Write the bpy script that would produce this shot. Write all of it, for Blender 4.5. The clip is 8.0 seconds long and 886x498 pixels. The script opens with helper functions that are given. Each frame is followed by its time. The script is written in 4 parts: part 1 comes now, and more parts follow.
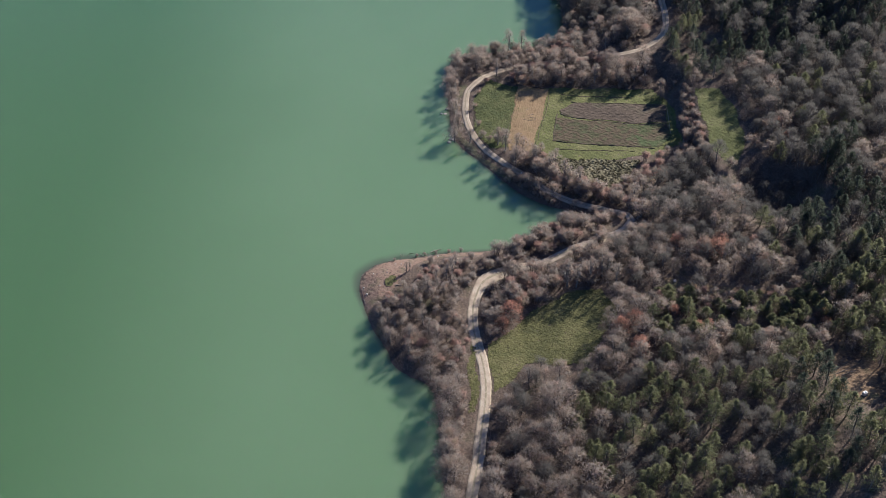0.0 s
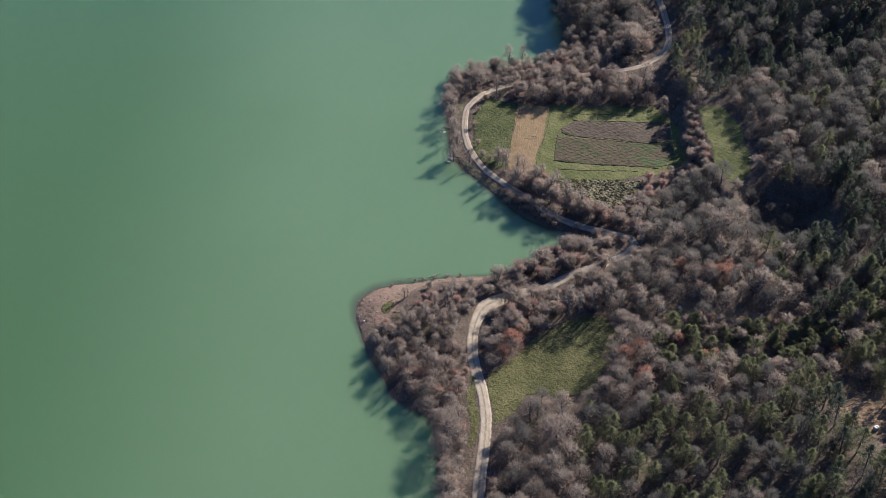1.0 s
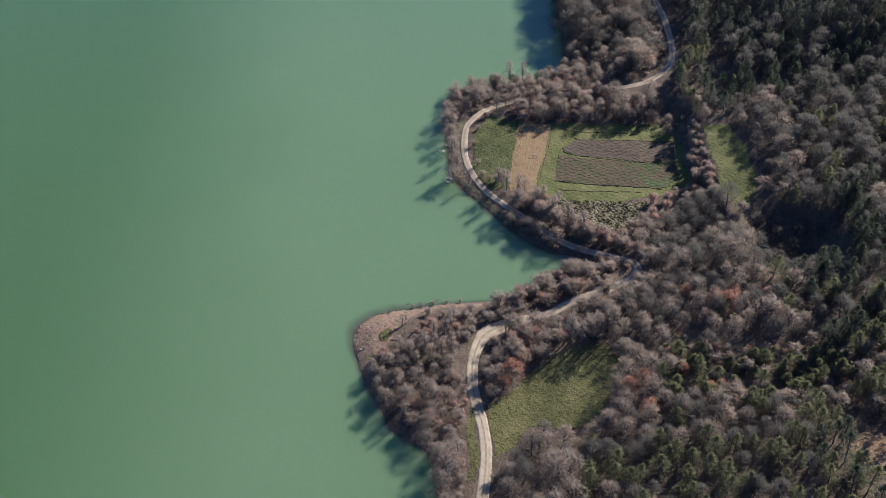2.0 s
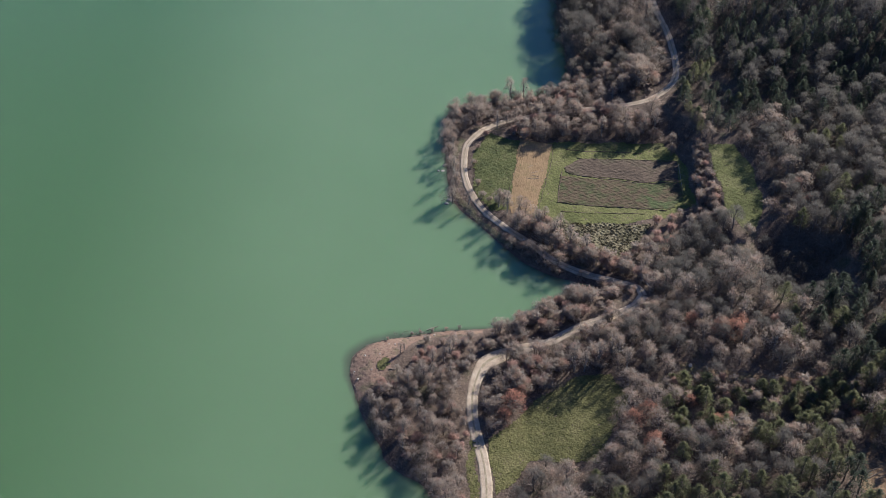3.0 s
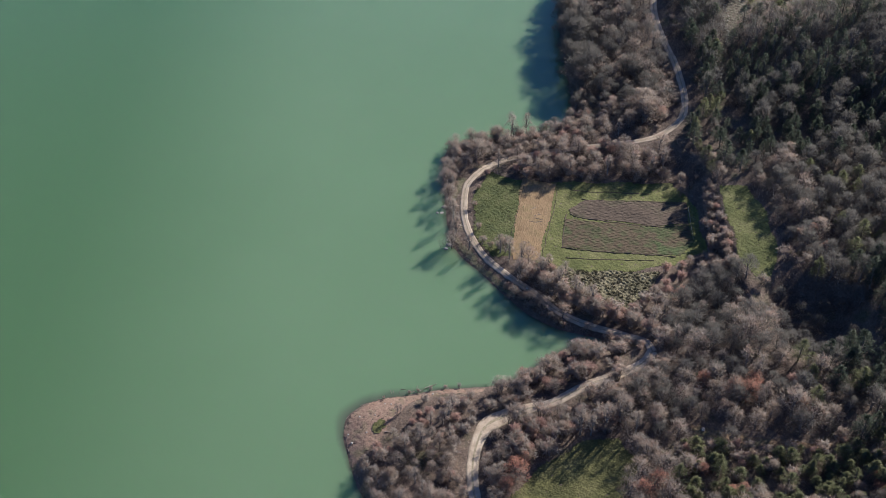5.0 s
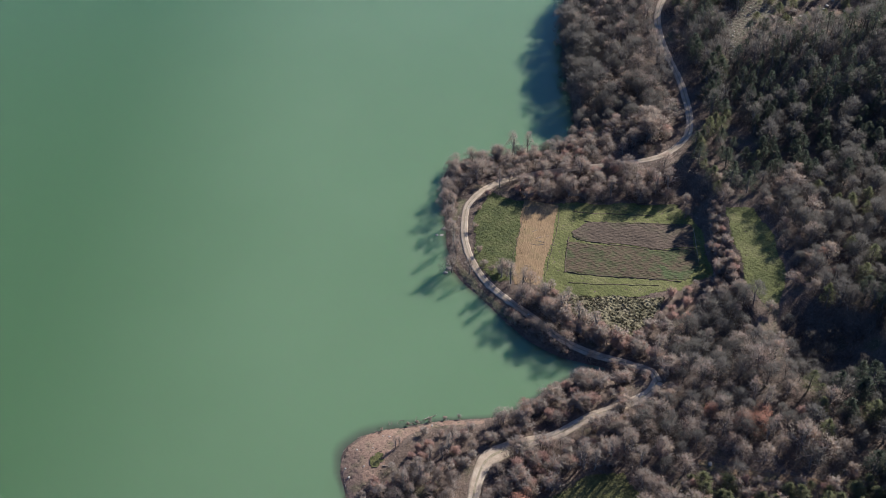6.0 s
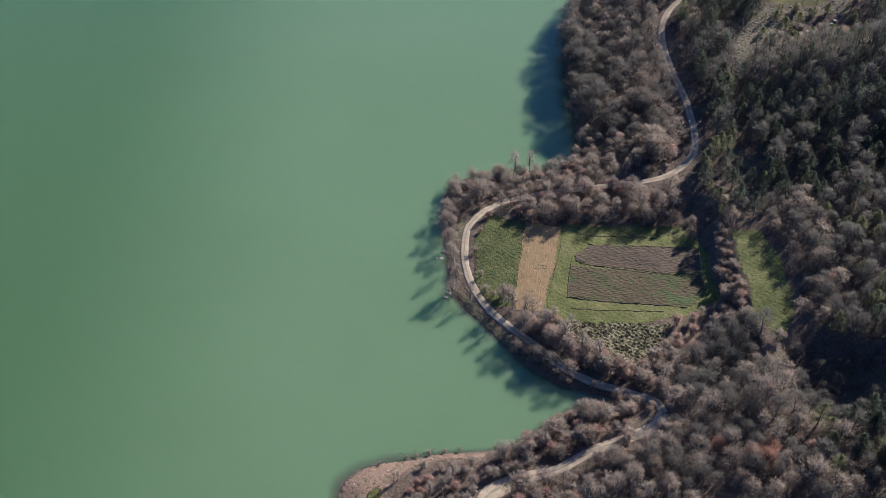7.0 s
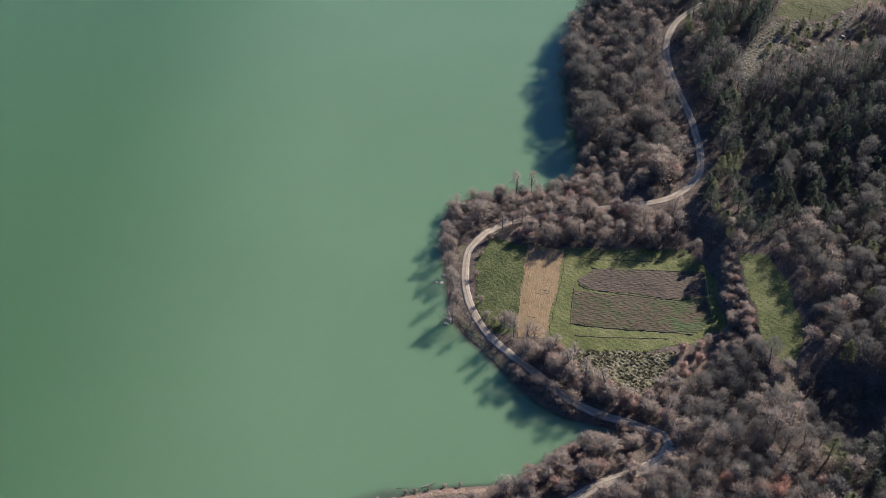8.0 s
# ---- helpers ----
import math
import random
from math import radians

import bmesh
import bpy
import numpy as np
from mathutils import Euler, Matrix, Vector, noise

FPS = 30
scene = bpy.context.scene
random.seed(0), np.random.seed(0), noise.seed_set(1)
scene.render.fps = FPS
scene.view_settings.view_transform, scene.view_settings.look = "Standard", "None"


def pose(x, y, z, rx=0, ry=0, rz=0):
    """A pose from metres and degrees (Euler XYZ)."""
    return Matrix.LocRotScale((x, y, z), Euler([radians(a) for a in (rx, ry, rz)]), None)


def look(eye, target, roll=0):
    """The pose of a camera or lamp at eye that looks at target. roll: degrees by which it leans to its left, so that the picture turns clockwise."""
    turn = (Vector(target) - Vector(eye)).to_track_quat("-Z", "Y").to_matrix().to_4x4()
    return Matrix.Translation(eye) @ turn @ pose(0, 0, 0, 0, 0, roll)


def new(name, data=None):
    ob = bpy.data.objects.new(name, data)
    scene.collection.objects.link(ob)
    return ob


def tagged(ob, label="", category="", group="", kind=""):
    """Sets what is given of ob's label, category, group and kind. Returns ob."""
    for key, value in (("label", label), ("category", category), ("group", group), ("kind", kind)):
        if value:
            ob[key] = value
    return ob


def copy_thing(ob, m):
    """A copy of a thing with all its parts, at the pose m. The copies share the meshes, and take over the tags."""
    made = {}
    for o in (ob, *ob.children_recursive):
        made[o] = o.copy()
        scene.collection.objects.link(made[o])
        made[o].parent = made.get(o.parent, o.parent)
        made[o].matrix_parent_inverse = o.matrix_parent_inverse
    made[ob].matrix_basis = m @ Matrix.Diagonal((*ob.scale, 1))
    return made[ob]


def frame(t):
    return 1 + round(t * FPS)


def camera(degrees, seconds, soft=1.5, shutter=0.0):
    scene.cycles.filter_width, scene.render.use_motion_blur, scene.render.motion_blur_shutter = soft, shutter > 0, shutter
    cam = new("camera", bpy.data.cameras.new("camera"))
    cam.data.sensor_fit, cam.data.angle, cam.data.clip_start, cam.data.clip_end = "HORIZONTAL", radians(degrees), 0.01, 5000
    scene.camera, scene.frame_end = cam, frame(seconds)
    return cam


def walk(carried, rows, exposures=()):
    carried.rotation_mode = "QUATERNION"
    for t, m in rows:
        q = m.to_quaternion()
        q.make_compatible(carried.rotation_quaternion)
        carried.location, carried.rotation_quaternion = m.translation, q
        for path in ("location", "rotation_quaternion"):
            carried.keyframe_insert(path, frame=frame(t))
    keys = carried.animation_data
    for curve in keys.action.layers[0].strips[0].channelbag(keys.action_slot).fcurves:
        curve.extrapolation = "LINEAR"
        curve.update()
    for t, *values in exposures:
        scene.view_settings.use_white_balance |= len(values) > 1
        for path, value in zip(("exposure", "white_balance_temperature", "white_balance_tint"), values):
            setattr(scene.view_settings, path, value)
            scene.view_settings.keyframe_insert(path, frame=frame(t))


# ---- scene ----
cam = camera(41.0, 8.0, soft=0.65)
# seconds, x, y, z, tilt from straight down, roll, yaw
PATH = [
    (0.0, -0.333, 1.154, 241.246, 50.3432, -0.2241, 0.0839),
    (1.0, -0.147, 12.910, 241.457, 50.3412, -0.2166, 0.0458),
    (1.5, -0.054, 18.772, 241.563, 50.3402, -0.2129, 0.0309),
    (3.0, 0.225, 36.294, 241.880, 50.3372, -0.2017, 0.0034),
    (4.0, 0.411, 47.923, 242.091, 50.3353, -0.1943, -0.0009),
    (4.5, 0.504, 53.721, 242.197, 50.3343, -0.1906, 0.0012),
    (6.0, 0.783, 71.053, 242.514, 50.3313, -0.1794, 0.0243),
    (7.0, 0.969, 82.555, 242.725, 50.3293, -0.1719, 0.0539),
    (8.0, 1.155, 94.015, 242.936, 50.3273, -0.1645, 0.0947),
]
walk(cam, [(t, pose(x, y, z, rx, 0, rz) @ pose(0, 0, 0, 0, 0, roll)) for t, x, y, z, rx, roll, rz in PATH], exposures=[(0.0, 1.25, 5500, 10)])

SUN_AZIMUTH, SUN_HEIGHT = 48.0, 26.0  # degrees from +x towards +y, and above the horizon
sun_way = Vector((math.cos(radians(SUN_AZIMUTH)) * math.cos(radians(SUN_HEIGHT)), math.sin(radians(SUN_AZIMUTH)) * math.cos(radians(SUN_HEIGHT)), math.sin(radians(SUN_HEIGHT))))
sun_data = bpy.data.lights.new("sun", "SUN")
sun_data.energy, sun_data.angle, sun_data.color = 5.0, radians(0.6), (1.0, 0.865, 0.69)
new("sun", sun_data).matrix_world = look(sun_way * 900, (0, 0, 0))
world = bpy.data.worlds.new("sky")
scene.world = world
world.use_nodes = True
sky = world.node_tree.nodes.new("ShaderNodeTexSky")
sky.sky_type, sky.sun_disc, sky.sun_elevation, sky.sun_rotation = "NISHITA", False, radians(SUN_HEIGHT), radians(90 - SUN_AZIMUTH)
sky.air_density, sky.dust_density, sky.ozone_density = 0.6, 0.2, 6.0
world.node_tree.links.new(sky.outputs[0], world.node_tree.nodes["Background"].inputs[0])
world.node_tree.nodes["Background"].inputs[1].default_value = 0.07

rng = np.random.default_rng(7)


# ---------------------------------------------------------------- materials
def surface(name, colours, patch=0.1, grain=2.0, rough=0.9, bump=0.3, bump_size=0.2, mottle=0.35, specular=0.2, bulge=False, rows=None):
    """Colours mixed in patches (size 1 / patch metres), broken by a finer grain, with relief."""
    mat = bpy.data.materials.new(name)
    mat.use_nodes = True
    nt = mat.node_tree
    n, link = nt.nodes, nt.links.new
    bsdf = n["Principled BSDF"]
    bsdf.inputs["Roughness"].default_value = rough
    bsdf.inputs["Specular IOR Level"].default_value = specular
    geo = n.new("ShaderNodeNewGeometry")
    big, fine = n.new("ShaderNodeTexNoise"), n.new("ShaderNodeTexNoise")
    big.inputs["Scale"].default_value, big.inputs["Detail"].default_value, big.inputs["Roughness"].default_value = patch, 5, 0.62
    fine.inputs["Scale"].default_value, fine.inputs["Detail"].default_value = grain, 4
    link(geo.outputs["Position"], big.inputs["Vector"])
    if rows is None:
        link(geo.outputs["Position"], fine.inputs["Vector"])
    else:  # grain drawn out along worked rows that run in this direction
        turn = n.new("ShaderNodeMapping")
        turn.vector_type = "TEXTURE"
        turn.inputs["Rotation"].default_value[2] = radians(rows)
        turn.inputs["Scale"].default_value = (2.3, 0.7, 1.0)
        link(geo.outputs["Position"], turn.inputs[0])
        link(turn.outputs[0], fine.inputs["Vector"])
    ramp = n.new("ShaderNodeValToRGB")
    els = ramp.color_ramp.elements
    while len(els) < len(colours):
        els.new(0.5)
    for i, c in enumerate(colours):
        els[i].position = 0.32 + 0.36 * i / max(1, len(colours) - 1)
        els[i].color = (*c, 1)
    link(big.outputs["Fac"], ramp.inputs[0])
    dark = n.new("ShaderNodeMapRange")
    dark.inputs["From Min"].default_value, dark.inputs["From Max"].default_value = 0.3, 0.7
    dark.inputs["To Min"].default_value, dark.inputs["To Max"].default_value = 1 - mottle, 1 + mottle
    link(fine.outputs["Fac"], dark.inputs["Value"])
    mul = n.new("ShaderNodeMix")
    mul.data_type, mul.blend_type = "RGBA", "MULTIPLY"
    mul.inputs["Factor"].default_value = 1
    link(ramp.outputs[0], mul.inputs["A"])
    link(dark.outputs[0], mul.inputs["B"])
    link(mul.outputs["Result"], bsdf.inputs["Base Color"])
    if bump:
        bm = n.new("ShaderNodeBump")
        bm.inputs["Strength"].default_value, bm.inputs["Distance"].default_value = bump, bump_size
        link(fine.outputs["Fac"], bm.inputs["Height"])
        link(bm.outputs[0], bsdf.inputs["Normal"])
    if bulge:  # fine twigs take the light as the rounded clump that they make up
        way, turn = n.new("ShaderNodeAttribute"), n.new("ShaderNodeVectorTransform")
        way.attribute_name = "bulge"
        turn.vector_type, turn.convert_from, turn.convert_to = "NORMAL", "OBJECT", "WORLD"
        link(way.outputs["Vector"], turn.inputs[0])
        link(turn.outputs[0], bsdf.inputs["Normal"])
        thin, both = n.new("ShaderNodeBsdfTranslucent"), n.new("ShaderNodeMixShader")
        both.inputs[0].default_value = 0.45
        link(mul.outputs["Result"], thin.inputs["Color"])
        link(bsdf.outputs[0], both.inputs[1])
        link(thin.outputs[0], both.inputs[2])
        link(both.outputs[0], n["Material Output"].inputs["Surface"])
    return mat


LITTER = surface("leaf_litter", [(0.052, 0.037, 0.029), (0.082, 0.059, 0.046), (0.12, 0.088, 0.066), (0.075, 0.066, 0.04)], 0.12, 1.6, 0.95, 0.6, 0.3)
GRAVEL = surface("gravel", [(0.25, 0.195, 0.14), (0.335, 0.265, 0.195), (0.4, 0.33, 0.25)], 0.35, 3.5, 0.9, 0.4, 0.08, 0.2)
TRACK_MIDDLE = surface("track_middle", [(0.26, 0.21, 0.15), (0.22, 0.185, 0.12), (0.32, 0.265, 0.2)], 0.5, 3.0, 0.95, 0.5, 0.12)
GRASS = surface("field_grass", [(0.058, 0.057, 0.019), (0.087, 0.083, 0.028), (0.123, 0.11, 0.045)], 0.16, 1.8, 0.9, 0.7, 0.35, 0.3)
LUSH = surface("lush_grass", [(0.068, 0.075, 0.02), (0.096, 0.099, 0.029), (0.128, 0.121, 0.046)], 0.14, 1.8, 0.9, 0.6, 0.3, 0.28)
FIELD_GREEN = surface("rough_field_grass", [(0.046, 0.055, 0.016), (0.07, 0.078, 0.023), (0.1, 0.099, 0.037)], 0.2, 1.8, 0.9, 0.7, 0.35, 0.3)
STUBBLE = surface("stubble", [(0.165, 0.108, 0.055), (0.212, 0.141, 0.075), (0.165, 0.12, 0.057)], 0.25, 2.2, 0.95, 0.5, 0.2, 0.22, rows=77)
SOIL = surface("ploughed_soil", [(0.06, 0.044, 0.032), (0.084, 0.061, 0.044), (0.07, 0.06, 0.036)], 0.12, 1.7, 0.95, 0.8, 0.25, 0.3, rows=-7)
SOIL_GREEN = surface("sprouting_soil", [(0.086, 0.054, 0.036), (0.055, 0.066, 0.025), (0.078, 0.054, 0.034), (0.058, 0.074, 0.028)], 0.09, 1.7, 0.95, 0.8, 0.25, 0.3, rows=-7)
ROUGH_GRASS = surface("dry_tussock", [(0.1, 0.09, 0.05), (0.14, 0.122, 0.07), (0.175, 0.15, 0.094)], 0.3, 2.0, 0.95, 0.6, 0.3)
STONY = surface("stony_slope", [(0.085, 0.072, 0.05), (0.135, 0.112, 0.08), (0.1, 0.09, 0.058), (0.18, 0.155, 0.12)], 0.35, 1.8, 0.95, 0.7, 0.3)
MUD = surface("shore_mud", [(0.145, 0.09, 0.062), (0.195, 0.128, 0.092), (0.11, 0.09, 0.053)], 0.25, 2.4, 0.85, 0.5, 0.15)
BARE = surface("bare_earth", [(0.12, 0.078, 0.045), (0.185, 0.12, 0.07), (0.09, 0.08, 0.042)], 0.2, 1.8, 0.95, 0.6, 0.25)
STONE = surface("limestone", [(0.22, 0.195, 0.16), (0.29, 0.265, 0.225), (0.36, 0.33, 0.285)], 0.7, 4.0, 0.85, 0.5, 0.1, 0.25)
BARK = surface("bark", [(0.14, 0.112, 0.092), (0.21, 0.175, 0.148)], 0.5, 6.0, 0.9, 0.4, 0.05)
PALE_BARK = surface("pale_bark", [(0.17, 0.15, 0.13), (0.24, 0.215, 0.185)], 0.8, 6.0, 0.9, 0.3, 0.05)
TWIG = surface("bare_twigs", [(0.25, 0.188, 0.15), (0.345, 0.268, 0.215), (0.31, 0.28, 0.248), (0.365, 0.25, 0.205), (0.29, 0.247, 0.172)], 0.28, 1.1, 0.85, 0, 0, 0.22, 0.1, True)
PINK_TWIG = surface("reddish_twigs", [(0.37, 0.235, 0.195), (0.41, 0.265, 0.22), (0.33, 0.235, 0.19)], 0.25, 1.1, 0.85, 0, 0, 0.22, 0.1, True)
RUST = surface("withered_leaves", [(0.35, 0.17, 0.125), (0.41, 0.215, 0.16), (0.32, 0.19, 0.14)], 0.3, 1.2, 0.8, 0, 0, 0.3, 0.1, True)
NEEDLES = surface("pine_needles", [(0.112, 0.121, 0.062), (0.158, 0.163, 0.082), (0.2, 0.195, 0.102)], 0.25, 0.9, 0.7, 0, 0, 0.3, 0.15, True)
# greyer twigs, darkened and cooled further: woodland shade and haze in the colour
GREY_SHADE_TWIG = surface("grey_shade_twigs", [(0.116, 0.106, 0.098), (0.158, 0.144, 0.132), (0.143, 0.138, 0.123), (0.165, 0.138, 0.127)], 0.24, 1.1, 0.85, 0, 0, 0.22, 0.1, True)
# darker, bluer needle copy: shade of the slope and corner put into the colour
DARK_SHADE_NEEDLES = surface("dark_shade_needles", [(0.042, 0.055, 0.04), (0.062, 0.076, 0.052), (0.09, 0.1, 0.066)], 0.2, 0.9, 0.7, 0, 0, 0.3, 0.15, True)
WHITE = surface("white_paint", [(0.58, 0.56, 0.52), (0.7, 0.68, 0.64)], 1.5, 6.0, 0.5, 0.1, 0.02, 0.15)
DRIFT = surface("bleached_wood", [(0.24, 0.205, 0.16), (0.31, 0.27, 0.215)], 1.2, 7.0, 0.85, 0.4, 0.05, 0.25)


def water_material():
    mat = bpy.data.materials.new("lake_water")
    mat.use_nodes = True
    nt = mat.node_tree
    n, link = nt.nodes, nt.links.new
    bsdf = n["Principled BSDF"]
    bsdf.inputs["Roughness"].default_value, bsdf.inputs["IOR"].default_value = 0.12, 1.33
    bsdf.inputs["Subsurface Weight"].default_value, bsdf.inputs["Subsurface Scale"].default_value = 1.0, 16.0
    bsdf.inputs["Subsurface Radius"].default_value = (0.8, 1.0, 0.9)
    geo = n.new("ShaderNodeNewGeometry")
    big, ripple = n.new("ShaderNodeTexNoise"), n.new("ShaderNodeTexNoise")
    big.inputs["Scale"].default_value, big.inputs["Detail"].default_value = 0.012, 3
    ripple.inputs["Scale"].default_value, ripple.inputs["Detail"].default_value = 0.9, 3
    link(geo.outputs["Position"], big.inputs["Vector"])
    link(geo.outputs["Position"], ripple.inputs["Vector"])
    ramp = n.new("ShaderNodeValToRGB")
    ramp.color_ramp.elements[0].position, ramp.color_ramp.elements[1].position = 0.3, 0.7
    ramp.color_ramp.elements[0].color = (0.119, 0.184, 0.099, 1)
    ramp.color_ramp.elements[1].color = (0.129, 0.197, 0.108, 1)
    link(big.outputs["Fac"], ramp.inputs[0])
    depth = n.new("ShaderNodeAttribute")
    depth.attribute_name = "depth"
    bed = n.new("ShaderNodeMapRange")
    bed.interpolation_type = "SMOOTHSTEP"
    bed.inputs["From Min"].default_value, bed.inputs["From Max"].default_value = 0.0, 0.85
    link(depth.outputs["Fac"], bed.inputs["Value"])
    mix = n.new("ShaderNodeMix")
    mix.data_type = "RGBA"
    mix.inputs["A"].default_value = (0.085, 0.105, 0.068, 1)
    link(bed.outputs[0], mix.inputs["Factor"])
    link(ramp.outputs[0], mix.inputs["B"])
    # lens darkening mixed into the base colour, not a change in the water
    vignette = n.new("ShaderNodeAttribute")
    vignette.attribute_name = "vignette"
    dimmed = n.new("ShaderNodeMix")
    dimmed.data_type = "RGBA"
    dimmed.inputs["B"].default_value = (0.07, 0.129, 0.058, 1)
    link(vignette.outputs["Fac"], dimmed.inputs["Factor"])
    link(mix.outputs["Result"], dimmed.inputs["A"])
    link(dimmed.outputs["Result"], bsdf.inputs["Base Color"])
    bump = n.new("ShaderNodeBump")
    bump.inputs["Strength"].default_value, bump.inputs["Distance"].default_value = 0.15, 0.02
    link(ripple.outputs["Fac"], bump.inputs["Height"])
    link(bump.outputs[0], bsdf.inputs["Normal"])
    return mat


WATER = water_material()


# ---------------------------------------------------------------- the plan
def curve(points, step=2.0):
    """A smooth line through the points, with a point about every step metres."""
    pts = [np.array(p, float) for p in points]
    pts = [2 * pts[0] - pts[1]] + pts + [2 * pts[-1] - pts[-2]]
    out = []
    for a, b, c, d in zip(pts, pts[1:], pts[2:], pts[3:]):
        for t in np.arange(0, 1, 1 / max(1, round(np.linalg.norm(c - b) / step))):
            out.append(0.5 * (2 * b + (c - a) * t + (2 * a - 5 * b + 4 * c - d) * t * t + (3 * b - a - 3 * c + d) * t ** 3))
    return np.array(out + [pts[-2]])


SHORE = [(2, 160), (0.7, 186), (-0.8, 198), (-1.4, 210), (-2.4, 224), (-4.6, 232), (-9.7, 235.5), (-14.7, 240), (-17, 246.4), (-20.7, 253.5), (-23.4, 261),
         (-25.5, 268.4), (-26.5, 275), (-25, 281), (-19.3, 285.3), (-9.5, 288), (0.3, 290), (11, 290.7), (17.4, 292), (23, 295.8), (31.7, 302.7), (37.5, 306.5),
         (43.5, 307.8), (48, 309.2), (44.5, 311), (38.5, 312.8), (32.4, 315.8), (25.3, 321.7), (18, 331.4), (12.3, 339.8), (6.5, 347.8), (3.2, 354.6), (2, 365.5), (1.2, 376), (0.6, 393),
         (1.4, 403), (4.5, 409.5), (13.3, 413.5), (27, 416.4), (42.7, 421), (48.3, 430.4), (49.2, 448), (48.6, 470), (49, 494), (51.5, 516), (56, 532), (65, 549.5), (76, 565), (100, 590)]
shore_line = curve(SHORE, 2.0)
shore_line = shore_line + 0.5 * np.array([[noise.noise((p[0] * 0.3, p[1] * 0.3, 5)), noise.noise((p[0] * 0.3, p[1] * 0.3, 9))] for p in shore_line])
land = np.vstack([[(60, -3500), (20, -800), (0, 40)], shore_line, [(160, 660), (260, 900), (500, 4200), (4500, 4200), (4500, -3500)]])

ROAD_SOUTH = [(4.6, 180), (6.9, 195), (8.3, 203.5), (9.2, 212), (10.6, 222.4), (11.1, 231), (10.4, 239.7), (9.1, 246.6), (8.1, 253.7), (8.1, 261), (9.3, 268), (12, 274.5), (17, 278), (23.1, 280.7), (31, 283), (40.6, 288.5), (49.4, 291.5),
              (56.4, 295.2), (60, 299.8)]
ROAD_POINT = [(60, 299.8), (58.5, 305.9), (52, 311), (41.8, 315.6), (34.5, 320.9), (27.2, 329.6), (19.6, 338.2), (13.3, 347), (9.8, 355.6), (8.1, 363), (7.5, 371), (8.4, 382), (10.8, 387.6), (14.6, 392.8)]
ROAD_NORTH = [(14.6, 392.8), (22, 397.8), (33.5, 401), (46.4, 402), (59.5, 402.6), (71.4, 403.8), (78.3, 406.9), (85, 413.8), (88.3, 422.4), (89.5, 436), (88.9, 451), (86.6, 467), (85.5, 481.5), (86.5, 494.7), (91.9, 507.6), (101, 516.3), (110, 523), (130, 538), (160, 560)]
road_line = np.vstack([curve(ROAD_SOUTH, 1.0), curve(ROAD_POINT, 1.0)[1:], curve(ROAD_NORTH, 1.0)[1:]])

AREAS = {
    "grass_field": [(16.3, 391), (29.5, 385), (26.2, 363), (24.5, 346), (16.6, 345.8), (11.9, 351), (10.4, 361), (10.8, 379)],
    "stubble_field": [(27.4, 387), (39.3, 384), (36.5, 368), (32.8, 353), (30.5, 343.4), (22.2, 343.4), (22.1, 350.6), (24, 363)],
    "kitchen_field": [(37, 385.4), (78.5, 384), (82.5, 378), (84.2, 370), (84.4, 354), (84, 347), (78, 345), (73, 340.9), (60, 338), (39, 337), (29.5, 342.8), (32.4, 360.5)],
    "tussock_field": [(36.5, 339), (68, 337.5), (61, 325.5), (55, 320.5), (52, 319.5), (45, 325), (36.5, 333)],
    "upper_meadow": [(92, 375), (90.5, 363.5), (91.5, 351), (91, 335), (94.5, 327.2), (98.7, 326.8), (102.5, 333), (104, 344.5), (103.5, 362), (100.5, 372)],
    "lower_meadow": [(11.6, 246), (12, 240), (13, 226.5), (18.2, 231), (22.5, 238), (27.4, 239), (40.7, 236.5), (45.5, 247), (51.5, 260), (47, 269.5), (36, 268), (23.6, 259), (17.4, 251)],
    "hill_clearing": [(129, 506), (137.7, 502.5), (145.8, 500), (155.7, 506.5), (174, 509), (198, 512), (200, 548), (150, 536), (136, 520)],
    "stony_terraces": [(113.5, 487), (121, 495), (129, 503.5), (137, 501), (145.5, 498.6), (157, 505), (168, 506), (160, 498), (152, 493.5), (142, 494), (132, 488.5), (123.8, 482), (116, 471.6), (111.5, 457), (107, 457), (110.5, 472)],
    "bare_clearing": [(101, 222), (106, 233), (111, 242), (113, 241), (109.5, 231.5), (112, 230), (117, 238), (118.5, 236), (116.5, 225), (113.5, 216), (111, 209), (107.5, 211), (104, 216)],
    "gully_track": [(66, 271.5), (77, 267.8), (88, 264.2), (101, 262.8), (101, 260), (88, 261), (77, 264), (66, 267.5)],
    "lane_verge": [(9, 388), (5.8, 381), (5, 366), (6, 357), (10.5, 347), (17, 337.5), (24, 330), (22, 327.5), (14.5, 337), (7.5, 346.5), (4, 356), (3.2, 366), (3.6, 380), (6, 389)],
    "lower_verge": [(8.6, 247), (9.4, 232), (8.6, 221), (6.2, 220), (6, 232), (6.6, 247)],
    "spit_beach": [(-26.5, 275), (-25, 281), (-19, 285.3), (-11, 287.6), (-5, 288.6), (4, 290), (13, 290.4), (12, 288), (3, 287), (-6, 285.4), (-8, 284), (-10, 281), (-13, 276), (-15.5, 271), (-19.5, 266), (-24, 262)],
}


def smooth(a, b, x):
    t = np.clip((x - a) / (b - a), 0, 1)
    return t * t * (3 - 2 * t)


def inside(poly, x, y):
    poly = np.asarray(poly, float)
    got = np.zeros(np.shape(x), bool)
    for (ax, ay), (bx, by) in zip(poly, np.roll(poly, -1, 0)):
        if ay != by:
            got ^= ((ay > y) != (by > y)) & (x < (bx - ax) * (y - ay) / (by - ay) + ax)
    return got


